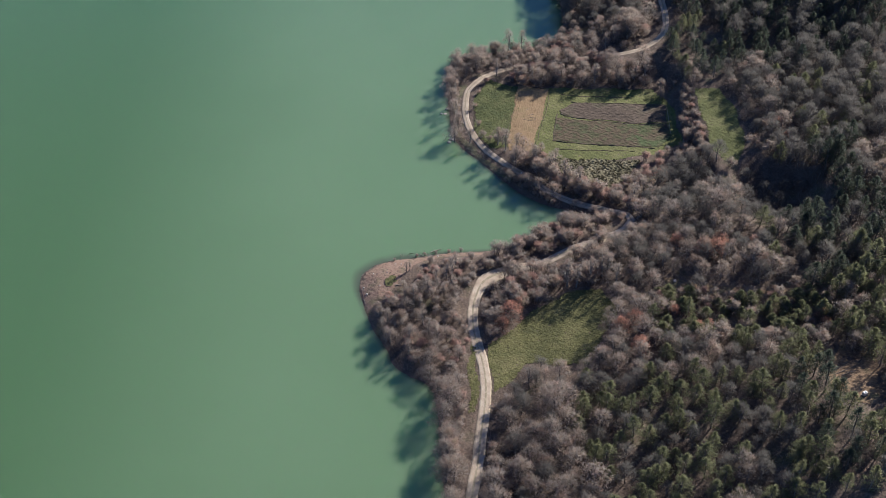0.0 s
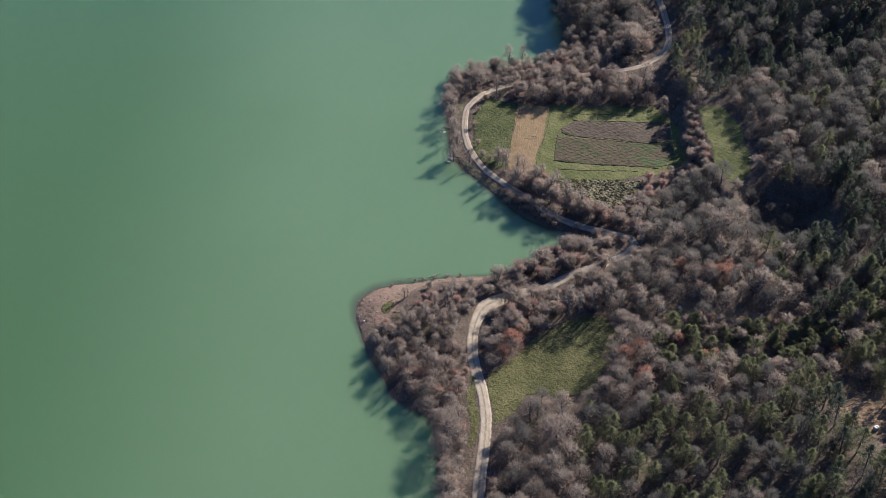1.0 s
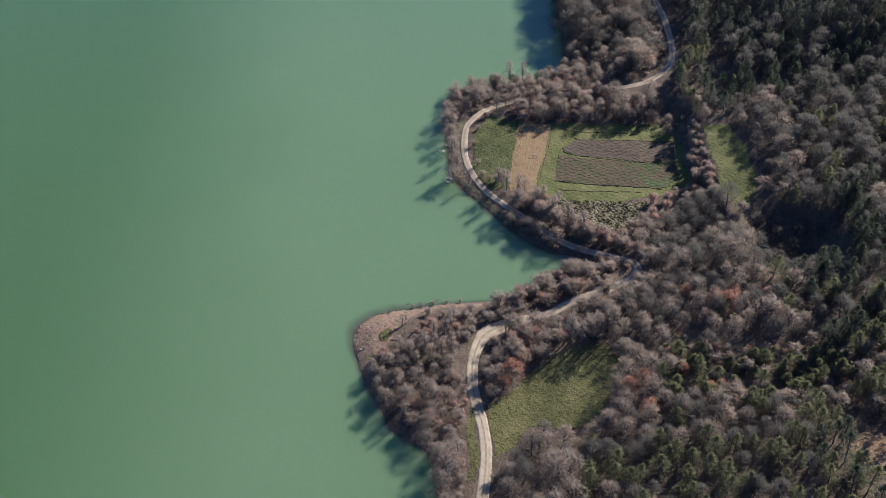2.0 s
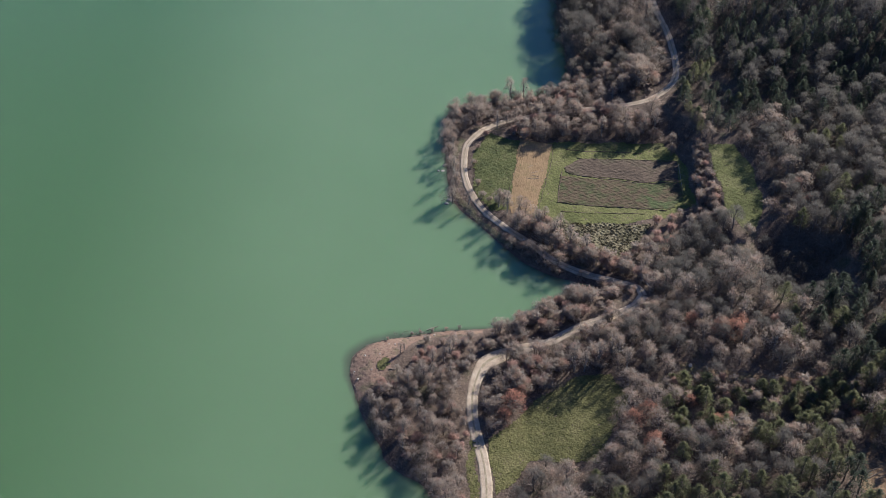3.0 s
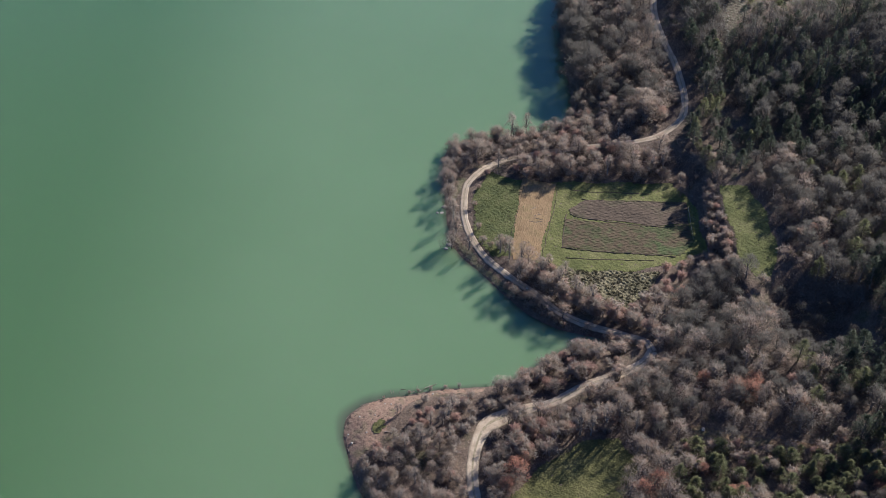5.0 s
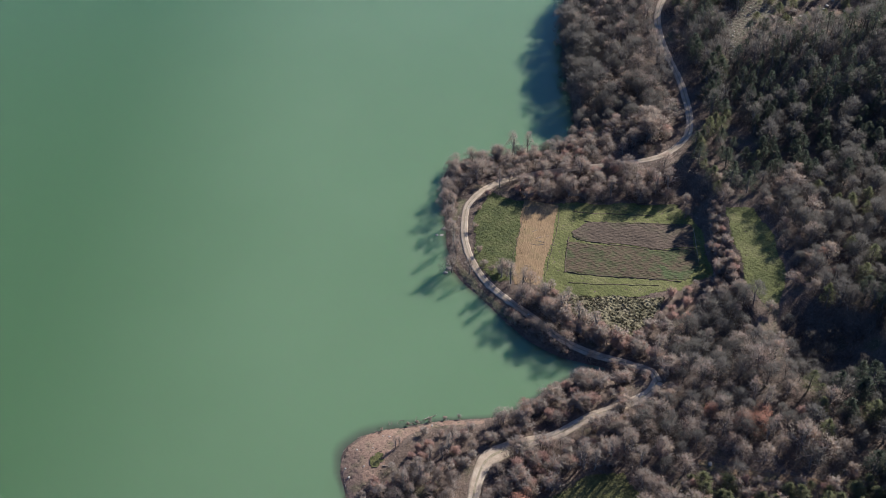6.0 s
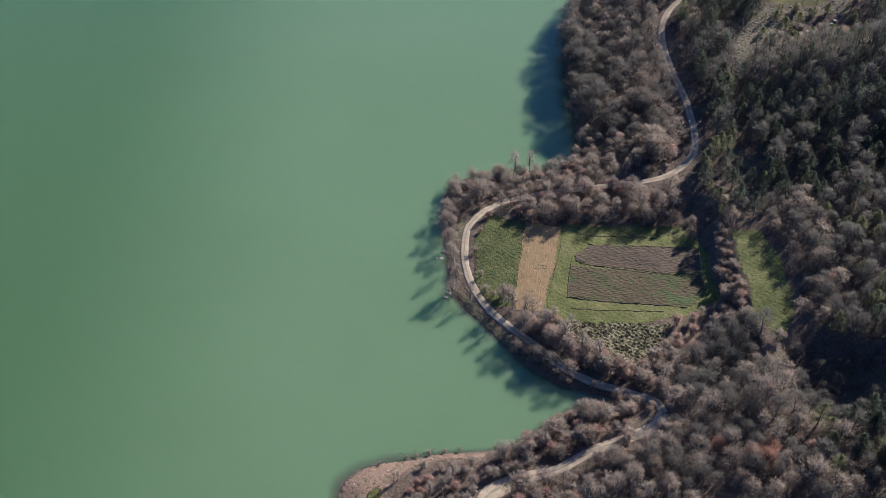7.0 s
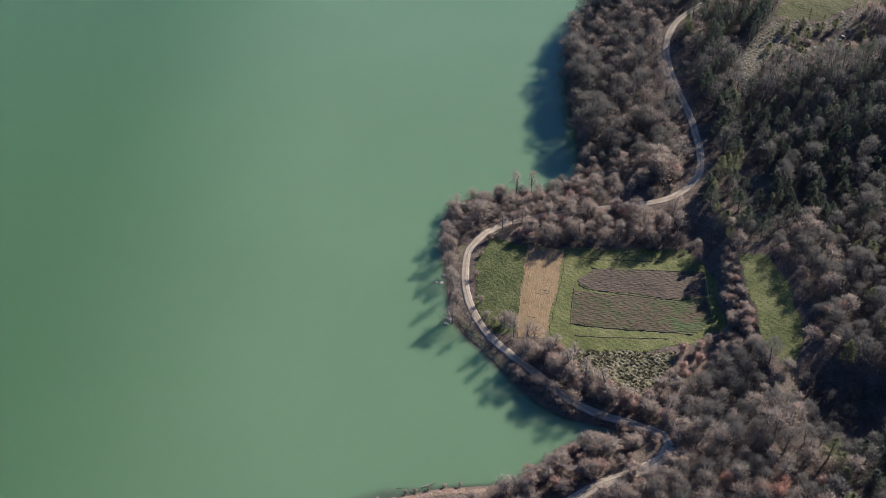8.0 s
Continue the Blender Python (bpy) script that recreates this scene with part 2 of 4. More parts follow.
def distance(line, x, y, closed=False):
    """How far points lie from a line of points."""
    best = np.full(np.shape(x), 1e9)
    ends = np.roll(line, -1, 0) if closed else line[1:]
    for a, b in zip(line, ends):
        d = b - a
        t = np.clip(((x - a[0]) * d[0] + (y - a[1]) * d[1]) / max(1e-9, d @ d), 0, 1)
        best = np.minimum(best, (x - a[0] - t * d[0]) ** 2 + (y - a[1] - t * d[1]) ** 2)
    return np.sqrt(best)


def hill(x, y):
    far = 90 * (1 - np.exp(-np.maximum(0, x - 28) * 0.1 / 90))
    hn = 2.0 + far + 0.1 * np.clip(y - 440, 0, 300) * smooth(40, 90, x) + 0.25 * np.clip(235 - y, 0, 60) * smooth(60, 110, x)
    hn = hn + 12 * (1 - np.exp(-np.maximum(0, x - 108) * 0.3 / 12)) * smooth(398, 432, y) * (1 - smooth(458, 486, y))
    hf = 2.0 + 6.3 * np.clip((x - 83.5) / 7.5, 0, 1) + 90 * (1 - np.exp(-np.maximum(0, x - 89) * 0.09 / 90))
    m = smooth(298, 315, y) * (1 - smooth(386, 402, y))
    return hn * (1 - m) + hf * m


def relief(x, y, rise):
    """Low smooth waves that stand for the unevenness of the wooded ground."""
    return rise * (np.sin(x * 0.31 + 1.3 * np.sin(y * 0.17)) + np.sin(y * 0.37 + 1.7 * np.sin(x * 0.13)) + 0.6 * np.sin(x * 0.9 + y * 0.7))


def land_height(x, y, d, calm):
    bank = 0.35 * np.clip(d, 0, 2) + 0.22 * np.clip(d - 2, 0, 3)
    up = np.minimum(bank, 1.4) + (hill(x, y) - 1.4) * smooth(2.5, 13, d) + relief(x, y, 0.16) * smooth(1, 6, d) * calm
    up = up - 7.5 * (1 - smooth(5, 19, np.hypot(x - 109, (y - 310) * 0.85)))  # the shaded ravine
    return np.where(d > 0, up, -np.clip(-d * 0.28, 0, 4))


GX = np.arange(-60.0, 221.0, 1.25)
GY = np.arange(160.0, 601.0, 1.25)


def signed(x, y):
    d = distance(land, x, y, True)
    return np.where(inside(land, x, y), d, -d)


mx, my = np.meshgrid(GX, GY)
shore_d = signed(mx, my)
road_d = distance(road_line[::2], mx, my)
open_land = np.zeros(mx.shape, bool)
for outline in AREAS.values():
    open_land |= inside(outline, mx, my)
HEIGHT = land_height(mx, my, shore_d, smooth(2, 6, road_d) * np.where(open_land, 0.25, 1.0))


def lookup(table, x, y):
    x, y = np.asarray(x, float), np.asarray(y, float)
    u, v = np.clip((x - GX[0]) / 1.25, 0, len(GX) - 1.001), np.clip((y - GY[0]) / 1.25, 0, len(GY) - 1.001)
    i, j = u.astype(int), v.astype(int)
    u, v = u - i, v - j
    return (table[j, i] * (1 - u) + table[j, i + 1] * u) * (1 - v) + (table[j + 1, i] * (1 - u) + table[j + 1, i + 1] * u) * v


def height(x, y):
    return lookup(HEIGHT, x, y)


# ---------------------------------------------------------------- mesh tools
def mesh_from(name, verts, faces, mats, index=None, soft=False, bulge=None):
    me = bpy.data.meshes.new(name)
    verts = np.asarray(verts, np.float32)
    faces = np.asarray(faces, np.int32)
    k = faces.shape[1]
    me.vertices.add(len(verts))
    me.vertices.foreach_set("co", verts.ravel())
    me.loops.add(faces.size)
    me.loops.foreach_set("vertex_index", faces.ravel())
    me.polygons.add(len(faces))
    me.polygons.foreach_set("loop_start", np.arange(0, faces.size, k, dtype=np.int32))
    for m in mats:
        me.materials.append(m)
    if index is not None:
        me.polygons.foreach_set("material_index", np.asarray(index, np.int32))
    me.update(calc_edges=True)
    if bulge is not None:
        me.attributes.new("bulge", "FLOAT_VECTOR", "POINT").data.foreach_set("vector", np.asarray(bulge, np.float32).ravel())
    if soft:
        me.shade_smooth()
    return me


def part(name, bm, material, parent, label=""):
    """Links a mesh or bmesh as one part under a thing."""
    if isinstance(bm, bmesh.types.BMesh):
        me = bpy.data.meshes.new(name)
        bm.to_mesh(me)
        bm.free()
    else:
        me = bm
    if material:
        me.materials.clear()
        me.materials.append(material)
    ob = new(name, me)
    ob.parent = parent
    return tagged(ob, label)


def sheet(xs, ys, zs):
    """Vertices and quads of a grid."""
    gx, gy = np.meshgrid(xs, ys)
    nx, ny = len(xs), len(ys)
    v = np.stack([gx.ravel(), gy.ravel(), np.broadcast_to(zs, gx.shape).ravel()], 1)
    i = np.arange(nx * (ny - 1)).reshape(ny - 1, nx)[:, :-1].ravel()
    return v, np.stack([i, i + 1, i + nx + 1, i + nx], 1)


# ---------------------------------------------------------------- ground, water, roads
xs = np.r_[-4500, -1500, -600, -250, -110, GX, 240, 300, 450, 800, 1600, 4500]
ys = np.r_[-3500, -1000, -300, 20, 110, GY, 625, 700, 900, 1600, 4200]
gx, gy = np.meshgrid(xs, ys)
gz = land_height(gx, gy, signed(gx, gy), np.zeros(gx.shape))
gz[5:5 + len(GY), 5:5 + len(GX)] = HEIGHT
gv, gf = sheet(xs, ys, gz)
tagged(new("ground", mesh_from("ground", gv, gf, [LITTER], soft=True)), "brown leaf-littered woodland ground sloping down to the lake", "ground", kind="structure")

wx = np.r_[-4500, -1500, -600, -300, np.arange(-220, -60, 8.0), np.arange(-60, 121, 2.0), 140, 300, 4500]
wy = np.r_[-3500, -1000, -300, 20, 110, np.arange(160, 601, 2.0), 640, 900, 4200]
wv, wf = sheet(wx, wy, 0.0)
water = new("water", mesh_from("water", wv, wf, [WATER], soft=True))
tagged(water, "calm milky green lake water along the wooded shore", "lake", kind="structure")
shelf = 0.05 + 0.05 * smooth(292, 262, wv[:, 1]) + 0.17 * smooth(8, 22, np.hypot(wv[:, 0] + 18, wv[:, 1] - 280))
attr = water.data.attributes.new("depth", "FLOAT", "POINT")
attr.data.foreach_set("value", (np.maximum(0, -signed(wv[:, 0], wv[:, 1])) * np.clip(shelf * 2.2, 0.2, 1)).astype(np.float32))


vignette = water.data.attributes.new("vignette", "FLOAT", "POINT")  # lens vignette put into the water colour, darker towards the west
vignette.data.foreach_set("value", smooth(35, 135, -wv[:, 0]).astype(np.float32))


def road(name, points, width, label, widen=None):
    """A gravel track: two worn wheel lines, a rougher middle and ragged verges."""
    line = curve(points, 0.8)
    way = np.gradient(line, axis=0)
    way /= np.linalg.norm(way, axis=1)[:, None]
    side = np.stack([way[:, 1], -way[:, 0]], 1)
    at = np.array([-1.12, -0.92, -0.62, -0.42, -0.16, 0.16, 0.42, 0.62, 0.92, 1.12])
    up = np.array([-0.25, 0.05, 0.05, 0.03, 0.08, 0.08, 0.03, 0.05, 0.05, -0.25]) + 0.05
    rows = []
    for k, p in enumerate(line):
        w = width / 2 * (1 + 0.12 * noise.noise((p[0] * 0.2, p[1] * 0.2, 3)))
        if widen:
            w += widen[2] * math.exp(-((p[0] - widen[0]) ** 2 + (p[1] - widen[1]) ** 2) / widen[3] ** 2)
        e = np.array([0.25 * noise.noise((p[0] * 0.9, p[1] * 0.9, s)) for s in (1, 2)])
        off = at * w
        off[:2] += e[0]
        off[-2:] += e[1]
        q = p + side[k] * off[:, None]
        rows.append(np.c_[q, height(q[:, 0], q[:, 1]) + up])
    v = np.vstack(rows)
    n, m = len(line), len(at)
    i = (np.arange(n - 1)[:, None] * m + np.arange(m - 1)).ravel()
    f = np.stack([i, i + 1, i + m + 1, i + m], 1)
    slot = np.tile([1, 0, 0, 0, 1, 0, 0, 0, 1], n - 1)
    tagged(new(name, mesh_from(name, v, f, [GRAVEL, TRACK_MIDDLE], slot, True)), label, "gravel road", kind="structure")


road("road", ROAD_SOUTH, 3.3, "pale gravel lane winding between bare trees", (15, 277, 1.1, 7))
road("road", ROAD_POINT, 2.4, "pale gravel lane round the lakeside field")
road("road", ROAD_NORTH, 2.65, "pale gravel lane through bare woodland")


def patch(name, outline, mat, label, category, lift=0.07, cell=0.42, ridge=None, ragged=0.8, lumps=0.03, fine=1.0):
    """An open piece of land with a ragged edge; ridge: (height, period, direction) of its rows."""
    o = np.array(outline, float)
    xs = np.arange(o[:, 0].min() - 2, o[:, 0].max() + 2, cell)
    ys = np.arange(o[:, 1].min() - 2, o[:, 1].max() + 2, cell)
    gx, gy = np.meshgrid(xs, ys)
    jx = ragged * (np.sin(gy * 0.37 + 2 * np.sin(gx * 0.23)) * 0.6 + np.sin(gx * 3.7 + gy * 5.3) * 0.25 + rng.normal(size=gx.shape) * 0.15)
    jy = ragged * (np.sin(gx * 0.41 + 2 * np.sin(gy * 0.19)) * 0.6 + np.sin(gx * 5.9 - gy * 4.1) * 0.25 + rng.normal(size=gx.shape) * 0.15)
    keep = inside(o, gx + jx, gy + jy)
    z = height(gx, gy) + lift
    if ridge:
        h, period, a = ridge
        u = gx * math.cos(radians(a)) + gy * math.sin(radians(a))
        z = z + h * np.sin(u * 2 * math.pi / period + 0.5 * np.sin(gx * 0.3) + 0.4 * np.sin(gy * 0.4))
    z = z + lumps * (np.sin(gx * 2.9 * fine + 3 * np.sin(gy * 1.3)) + np.sin(gy * 3.1 * fine + 2 * np.sin(gx * 1.7)) + rng.normal(size=gx.shape) * 0.8)
    v, f = sheet(xs, ys, z)
    ok = keep.ravel()[f].all(1)
    f = f[ok]
    used = np.unique(f)
    back = np.zeros(len(v), int)
    back[used] = np.arange(len(used))
    return tagged(new(name, mesh_from(name, v[used], back[f], [mat], soft=True)), label, category, kind="structure")


patch("grass_field", AREAS["grass_field"], FIELD_GREEN, "rough green grass field beside the gravel lane", "field")
patch("stubble_field", AREAS["stubble_field"], STUBBLE, "tan dry stubble strip with mown rows", "field", lift=0.13, lumps=0.006, ragged=0.35)
patch("kitchen_field", AREAS["kitchen_field"], LUSH, "bright green grass margin round ploughed beds", "field", lift=0.06)
patch("ploughed_bed", [(41.8, 369.6), (47.6, 374.8), (64.9, 373.7), (81.6, 372.8), (80.9, 361.6), (70.6, 360.4), (57.5, 362.9), (47.2, 364.6), (42.9, 366.8)], SOIL, "brown ploughed bed with fine rows", "field", lift=0.16, ridge=(0.045, 0.8, 80), ragged=0.35, cell=0.25)
patch("ploughed_bed", [(40.4, 364.4), (47.1, 363.7), (57.5, 362.1), (70.6, 359.8), (80.8, 360.8), (80.4, 351), (75.5, 345.4), (61.5, 346.6), (48.6, 348), (38.4, 349.9)], SOIL_GREEN, "brown ploughed bed with green sprouting rows", "field", lift=0.16, ridge=(0.045, 0.8, 80), ragged=0.35, cell=0.25)
patch("tussock_field", AREAS["tussock_field"], ROUGH_GRASS, "rough field of dry grass tussocks", "field", lift=0.2, cell=0.26, lumps=0.1, fine=1.45)
patch("upper_meadow", AREAS["upper_meadow"], LUSH, "narrow green meadow between dark woods", "meadow")
patch("lower_meadow", AREAS["lower_meadow"], GRASS, "mown green meadow beside the gravel lane", "meadow")
patch("hill_clearing", AREAS["hill_clearing"], GRASS, "dry yellowish grass clearing on the hillside", "clearing")
patch("stony_terraces", AREAS["stony_terraces"], STONY, "stony terraced slope with sparse dry grass", "clearing", lumps=0.07)
patch("bare_clearing", AREAS["bare_clearing"], BARE, "bare tan earth clearing in the woods", "clearing")
patch("gully_track", AREAS["gully_track"], BARE, "shaded bare earth track through scrub", "track")
patch("spit_beach", AREAS["spit_beach"], MUD, "reddish brown muddy beach on the spit", "beach", lift=0.05)
patch("lane_verge", AREAS["lane_verge"], ROUGH_GRASS, "olive dry grass verge between lane and lake", "verge", lift=0.06)
patch("lower_verge", AREAS["lower_verge"], GRASS, "narrow green grass verge beside the lane", "verge", lift=0.06)


# ---------------------------------------------------------------- trees
def unit(v):
    return v / max(1e-9, np.linalg.norm(v))


class Grown:
    """Gathers triangles of wood and of twigs or leaves, each with the way in which its clump bulges."""

    def __init__(self, seed):
        self.r = np.random.default_rng(seed)
        self.v, self.f, self.n = [], [], []

    def tube(self, pts, radii, sides):
        base = len(self.v)
        for k, (p, r) in enumerate(zip(pts, radii)):
            d = unit(np.asarray(pts[min(k + 1, len(pts) - 1)]) - np.asarray(pts[max(k - 1, 0)]))
            a = unit(np.cross(d, (0.3, 0.9, 0.1)))
            b = np.cross(d, a)
            for s in range(sides):
                w = 2 * math.pi * s / sides
                self.v.append(np.asarray(p) + r * (a * math.cos(w) + b * math.sin(w)))
                self.n.append(a * math.cos(w) + b * math.sin(w))
        for k in range(len(pts) - 1):
            for s in range(sides):
                i, j = base + k * sides + s, base + k * sides + (s + 1) % sides
                self.f += [(i, j, j + sides), (i, j + sides, i + sides)]

    def blades(self, p, d, length, width, bulge):
        """Many thin twigs, needles or leaves at once, each a triangle that tapers to its tip."""
        n = len(p)
        d = d / np.linalg.norm(d, axis=1)[:, None]
        s = np.cross(d, self.r.normal(size=(n, 3)))
        s *= (width / 2 / np.maximum(1e-6, np.linalg.norm(s, axis=1)))[:, None]
        base = len(self.v)
        bulge = bulge + self.r.normal(size=(n, 3)) * 0.14
        bulge /= np.linalg.norm(bulge, axis=1)[:, None]
        self.v += list(np.stack([p - s, p + s, p + d * length[:, None]], 1).reshape(-1, 3))
        self.n += list(np.repeat(bulge, 3, 0))
        self.f += [tuple(t) for t in base + np.arange(3 * n).reshape(-1, 3)]

    def arrays(self, wood=0):
        """Vertices, faces, how many of the first faces are wood, and the bulge at each vertex."""
        return np.array(self.v, np.float32), np.array(self.f, np.int32), wood, np.array(self.n, np.float32)


def units(v):
    return v / np.linalg.norm(v, axis=1)[:, None]


def bare_tree(seed, tall=9.0, wide=2.9, limbs=14, low=0.2, twigs=76, long=(0.45, 0.9), broad=(0.065, 0.11), fan=4, lobe=0.5):
    """Trunk and crown of a broadleaf tree: limbs that end in rounded clumps of short fine twigs (or of withered leaves)."""
    wood, crown = Grown(seed), Grown(seed + 500)
    r = wood.r
    bend = r.normal(size=2) * 0.25
    top = tall * 0.62
    trunk = [np.array([bend[0] * math.sin(t * 2.2), bend[1] * t, top * t]) for t in (0, 0.35, 0.7, 1.0)]
    trunk[0][2] = -0.5
    thick = 0.016 * tall
    wood.tube(trunk, [thick * 1.5, thick, thick * 0.75, thick * 0.35], 5)
    heart = np.array([0, 0, tall * 0.42])
    clumps = []
    turn = r.uniform(0, 6.28)
    for k in range(limbs):
        s = k / (limbs - 1)
        turn += 2.4 + r.normal() * 0.25
        out = wide * (0.78 - 0.62 * s ** 1.5) * r.uniform(0.75, 1.1)
        c = np.array([math.cos(turn) * out, math.sin(turn) * out, tall * (low + (0.86 - low) * s ** 0.8) * r.uniform(0.92, 1.06)])
        clumps.append((c, wide * lobe * r.uniform(0.75, 1.2)))
        foot = np.array([bend[0] * 0.5, bend[1] * 0.5, max(0.5, min(top * 0.95, c[2] * 0.55))])
        mid = (foot + c) / 2 + np.array([math.cos(turn), math.sin(turn), -0.3]) * 0.12 * out
        crown.tube([foot, mid, c], [thick * 0.55, thick * 0.38, thick * 0.2], 3)
        d = units(r.normal(size=(fan, 3)) * 0.7 + unit(c - heart) + np.array([0, 0, 0.35]))
        crown.blades(np.tile(c, (fan, 1)) - d * 0.3, d, np.full(fan, 1.15 * clumps[-1][1]), np.full(fan, thick * 0.55), d)
    stout = len(crown.f)
    for c, size in clumps:
        d = units(r.normal(size=(twigs, 3)) + unit(c - heart) * 0.7 + np.array([0, 0, 0.25]))
        p = c + d * size * r.uniform(0.15, 1.0, (twigs, 1)) ** 0.6
        way = units(d * 0.75 + r.normal(size=(twigs, 3)) * 0.42 + np.array([0, 0, 0.55]))
        crown.blades(p, way, r.uniform(*long, twigs), r.uniform(*broad, twigs), d * 0.35 + units(p - heart) * 0.35 + np.array([0, 0, 0.35]))
    return wood.arrays(), crown.arrays(stout)


def bush(seed, tall=2.8, wide=1.5, stems=9, twigs=560, broad=(0.065, 0.115)):
    """A leafless shrub: many stems under an uneven dome of fine twigs."""
    wood, crown = Grown(seed), Grown(seed + 500)
    r = wood.r
    wood.tube([np.array([0, 0, -0.3]), np.array([0, 0, 0.2]), np.array([0.05, 0, tall * 0.7])], [0.09, 0.06, 0.015], 4)
    tips = []
    for k in range(stems):
        w = 6.28 * k / stems + r.uniform(0, 0.6)
        lean = r.uniform(0.25, 0.85)
        foot = np.array([math.cos(w), math.sin(w), 0]) * 0.3 + np.array([0, 0, -0.2])
        tip = np.array([math.cos(w) * wide * lean, math.sin(w) * wide * lean, tall * (0.95 - 0.5 * lean ** 2)])
        crown.tube([foot, (foot + tip) / 2 + np.array([0, 0, 0.12 * tall]), tip], [0.05, 0.035, 0.015], 3)
        tips.append(tip)
    stout = len(crown.f)
    core = np.array([0, 0, tall * 0.3])
    for tip in tips:
        n = twigs // stems
        d = units(r.normal(size=(n, 3)) + unit(tip - core) * 0.6 + np.array([0, 0, 0.3]))
        p = core + (tip - core) * r.uniform(0.4, 1.0, (n, 1)) + d * wide * 0.34 * r.uniform(0.1, 1, (n, 1))
        p[:, 2] = np.maximum(p[:, 2], 0.1)
        crown.blades(p, d + r.normal(size=(n, 3)) * 0.5, r.uniform(0.3, 0.65, n), r.uniform(*broad, n), d * 0.35 + units(p - core) * 0.35 + np.array([0, 0, 0.35]))
    return wood.arrays(), crown.arrays(stout)


def pine(seed, tall=8.5, wide=2.1, low=0.12, boughs=62, dense=18, blade=(0.28, 0.6)):
    """A pine: whorled boughs that end in tufts of needles, ragged in outline."""
    wood, crown = Grown(seed), Grown(seed + 500)
    r = wood.r
    lean = r.normal(size=2) * 0.25
    stem = [np.array([lean[0] * t, lean[1] * t, tall * t]) for t in (0, 0.5, 0.97)]
    stem[0][2] = -0.5
    wood.tube(stem, [0.019 * tall, 0.012 * tall, 0.02], 5)
    tufts = []
    for k in range(boughs):
        t = low + (1 - low) * ((k + r.uniform(0, 1)) / boughs) ** 0.85
        w = k * 2.4 + r.normal() * 0.4
        swell = max(0.08, math.sin(min(1.0, (1 - t) / (1 - low) * 1.2) * 1.75)) * r.uniform(0.55, 1.1)
        out = np.array([math.cos(w), math.sin(w), 0])
        root = np.array([lean[0] * t, lean[1] * t, tall * t * 0.95])
        tip = root + out * wide * swell + np.array([0, 0, 0.22 * wide * swell + 0.1])
        if k % 3 == 0:
            crown.tube([root, tip], [0.045, 0.012], 3)
        tufts.append((root, tip, out))
    stout = len(crown.f)
    for root, tip, out in tufts:
        reach = np.linalg.norm(tip - root)
        c = root + (tip - root) * r.uniform(0.4, 1.0, (dense, 1)) + r.normal(size=(dense, 3)) * (0.1 + 0.09 * reach) * np.array([1, 1, 0.6])
        way = units(out * 0.5 + np.array([0, 0, 0.75]) + r.normal(size=(dense, 3)) * 0.6)
        crown.blades(c, way, r.uniform(*blade, dense), r.uniform(0.1, 0.165, dense), out * 0.35 + np.array([0, 0, 0.7]) + units(c - tip + out * 0.2 + np.array([0, 0, 0.25])) * 0.3)
    return wood.arrays(), crown.arrays(stout)


KINDS = {
    "bare_tree": ([bare_tree(k, 8.4 + 0.6 * (k % 3), 2.5 + 0.25 * (k % 4), 13 + k % 3, lobe=0.5 + 0.04 * (k % 3)) for k in range(8)], BARK, TWIG,
                  "leafless grey-brown broadleaf tree with fine spreading twigs", "tree"),
    "slender_tree": ([bare_tree(40 + k, 10.0, 1.5, 11, 0.28, 40, lobe=0.6) for k in range(3)], PALE_BARK, TWIG,
                     "slender leafless tree with a pale trunk", "tree"),
    "oak": ([bare_tree(60 + k, 7.6, 2.5, 14, 0.22, 80, (0.2, 0.34), (0.13, 0.24)) for k in range(3)], BARK, RUST, "small oak with withered rust-brown leaves", "tree"),
    "shrub": ([bush(80 + k, 2.6 + 0.4 * k, 1.4 + 0.15 * k) for k in range(4)], BARK, TWIG, "leafless grey-brown shrub of many thin stems", "shrub"),
    "red_shrub": ([bush(90 + k, 2.4 + 0.3 * k, 1.3) for k in range(3)], BARK, PINK_TWIG, "leafless shrub with dense reddish twigs", "shrub"),
    "pine": ([pine(100 + k, 8.0 + 0.8 * (k % 3), 2.0 + 0.25 * (k % 2)) for k in range(5)], BARK, NEEDLES, "olive-green pine with ragged needle boughs", "pine tree"),
    "grey_shade_tree": ([bare_tree(140 + k, 9.0 + 0.5 * (k % 3), 2.7 + 0.25 * (k % 2), 14) for k in range(4)], BARK, GREY_SHADE_TWIG, "leafless grey tree, shade and haze put into its dense fine twigs", "tree"),
    "dark_shade_pine": ([pine(150 + k, 9.0 + 0.8 * (k % 2), 2.2) for k in range(4)], BARK, DARK_SHADE_NEEDLES, "dark blue-green pine with slope shade put into its needles", "pine tree"),
    "juniper": ([pine(120 + k, 3.4 + 0.5 * k, 1.5, 0.03, 52, 18, (0.22, 0.45)) for k in range(3)], BARK, NEEDLES, "low bushy green conifer in the scrub", "conifer"),
}


def wave(x, y, s, k):
    return noise.noise((x * s, y * s, k))


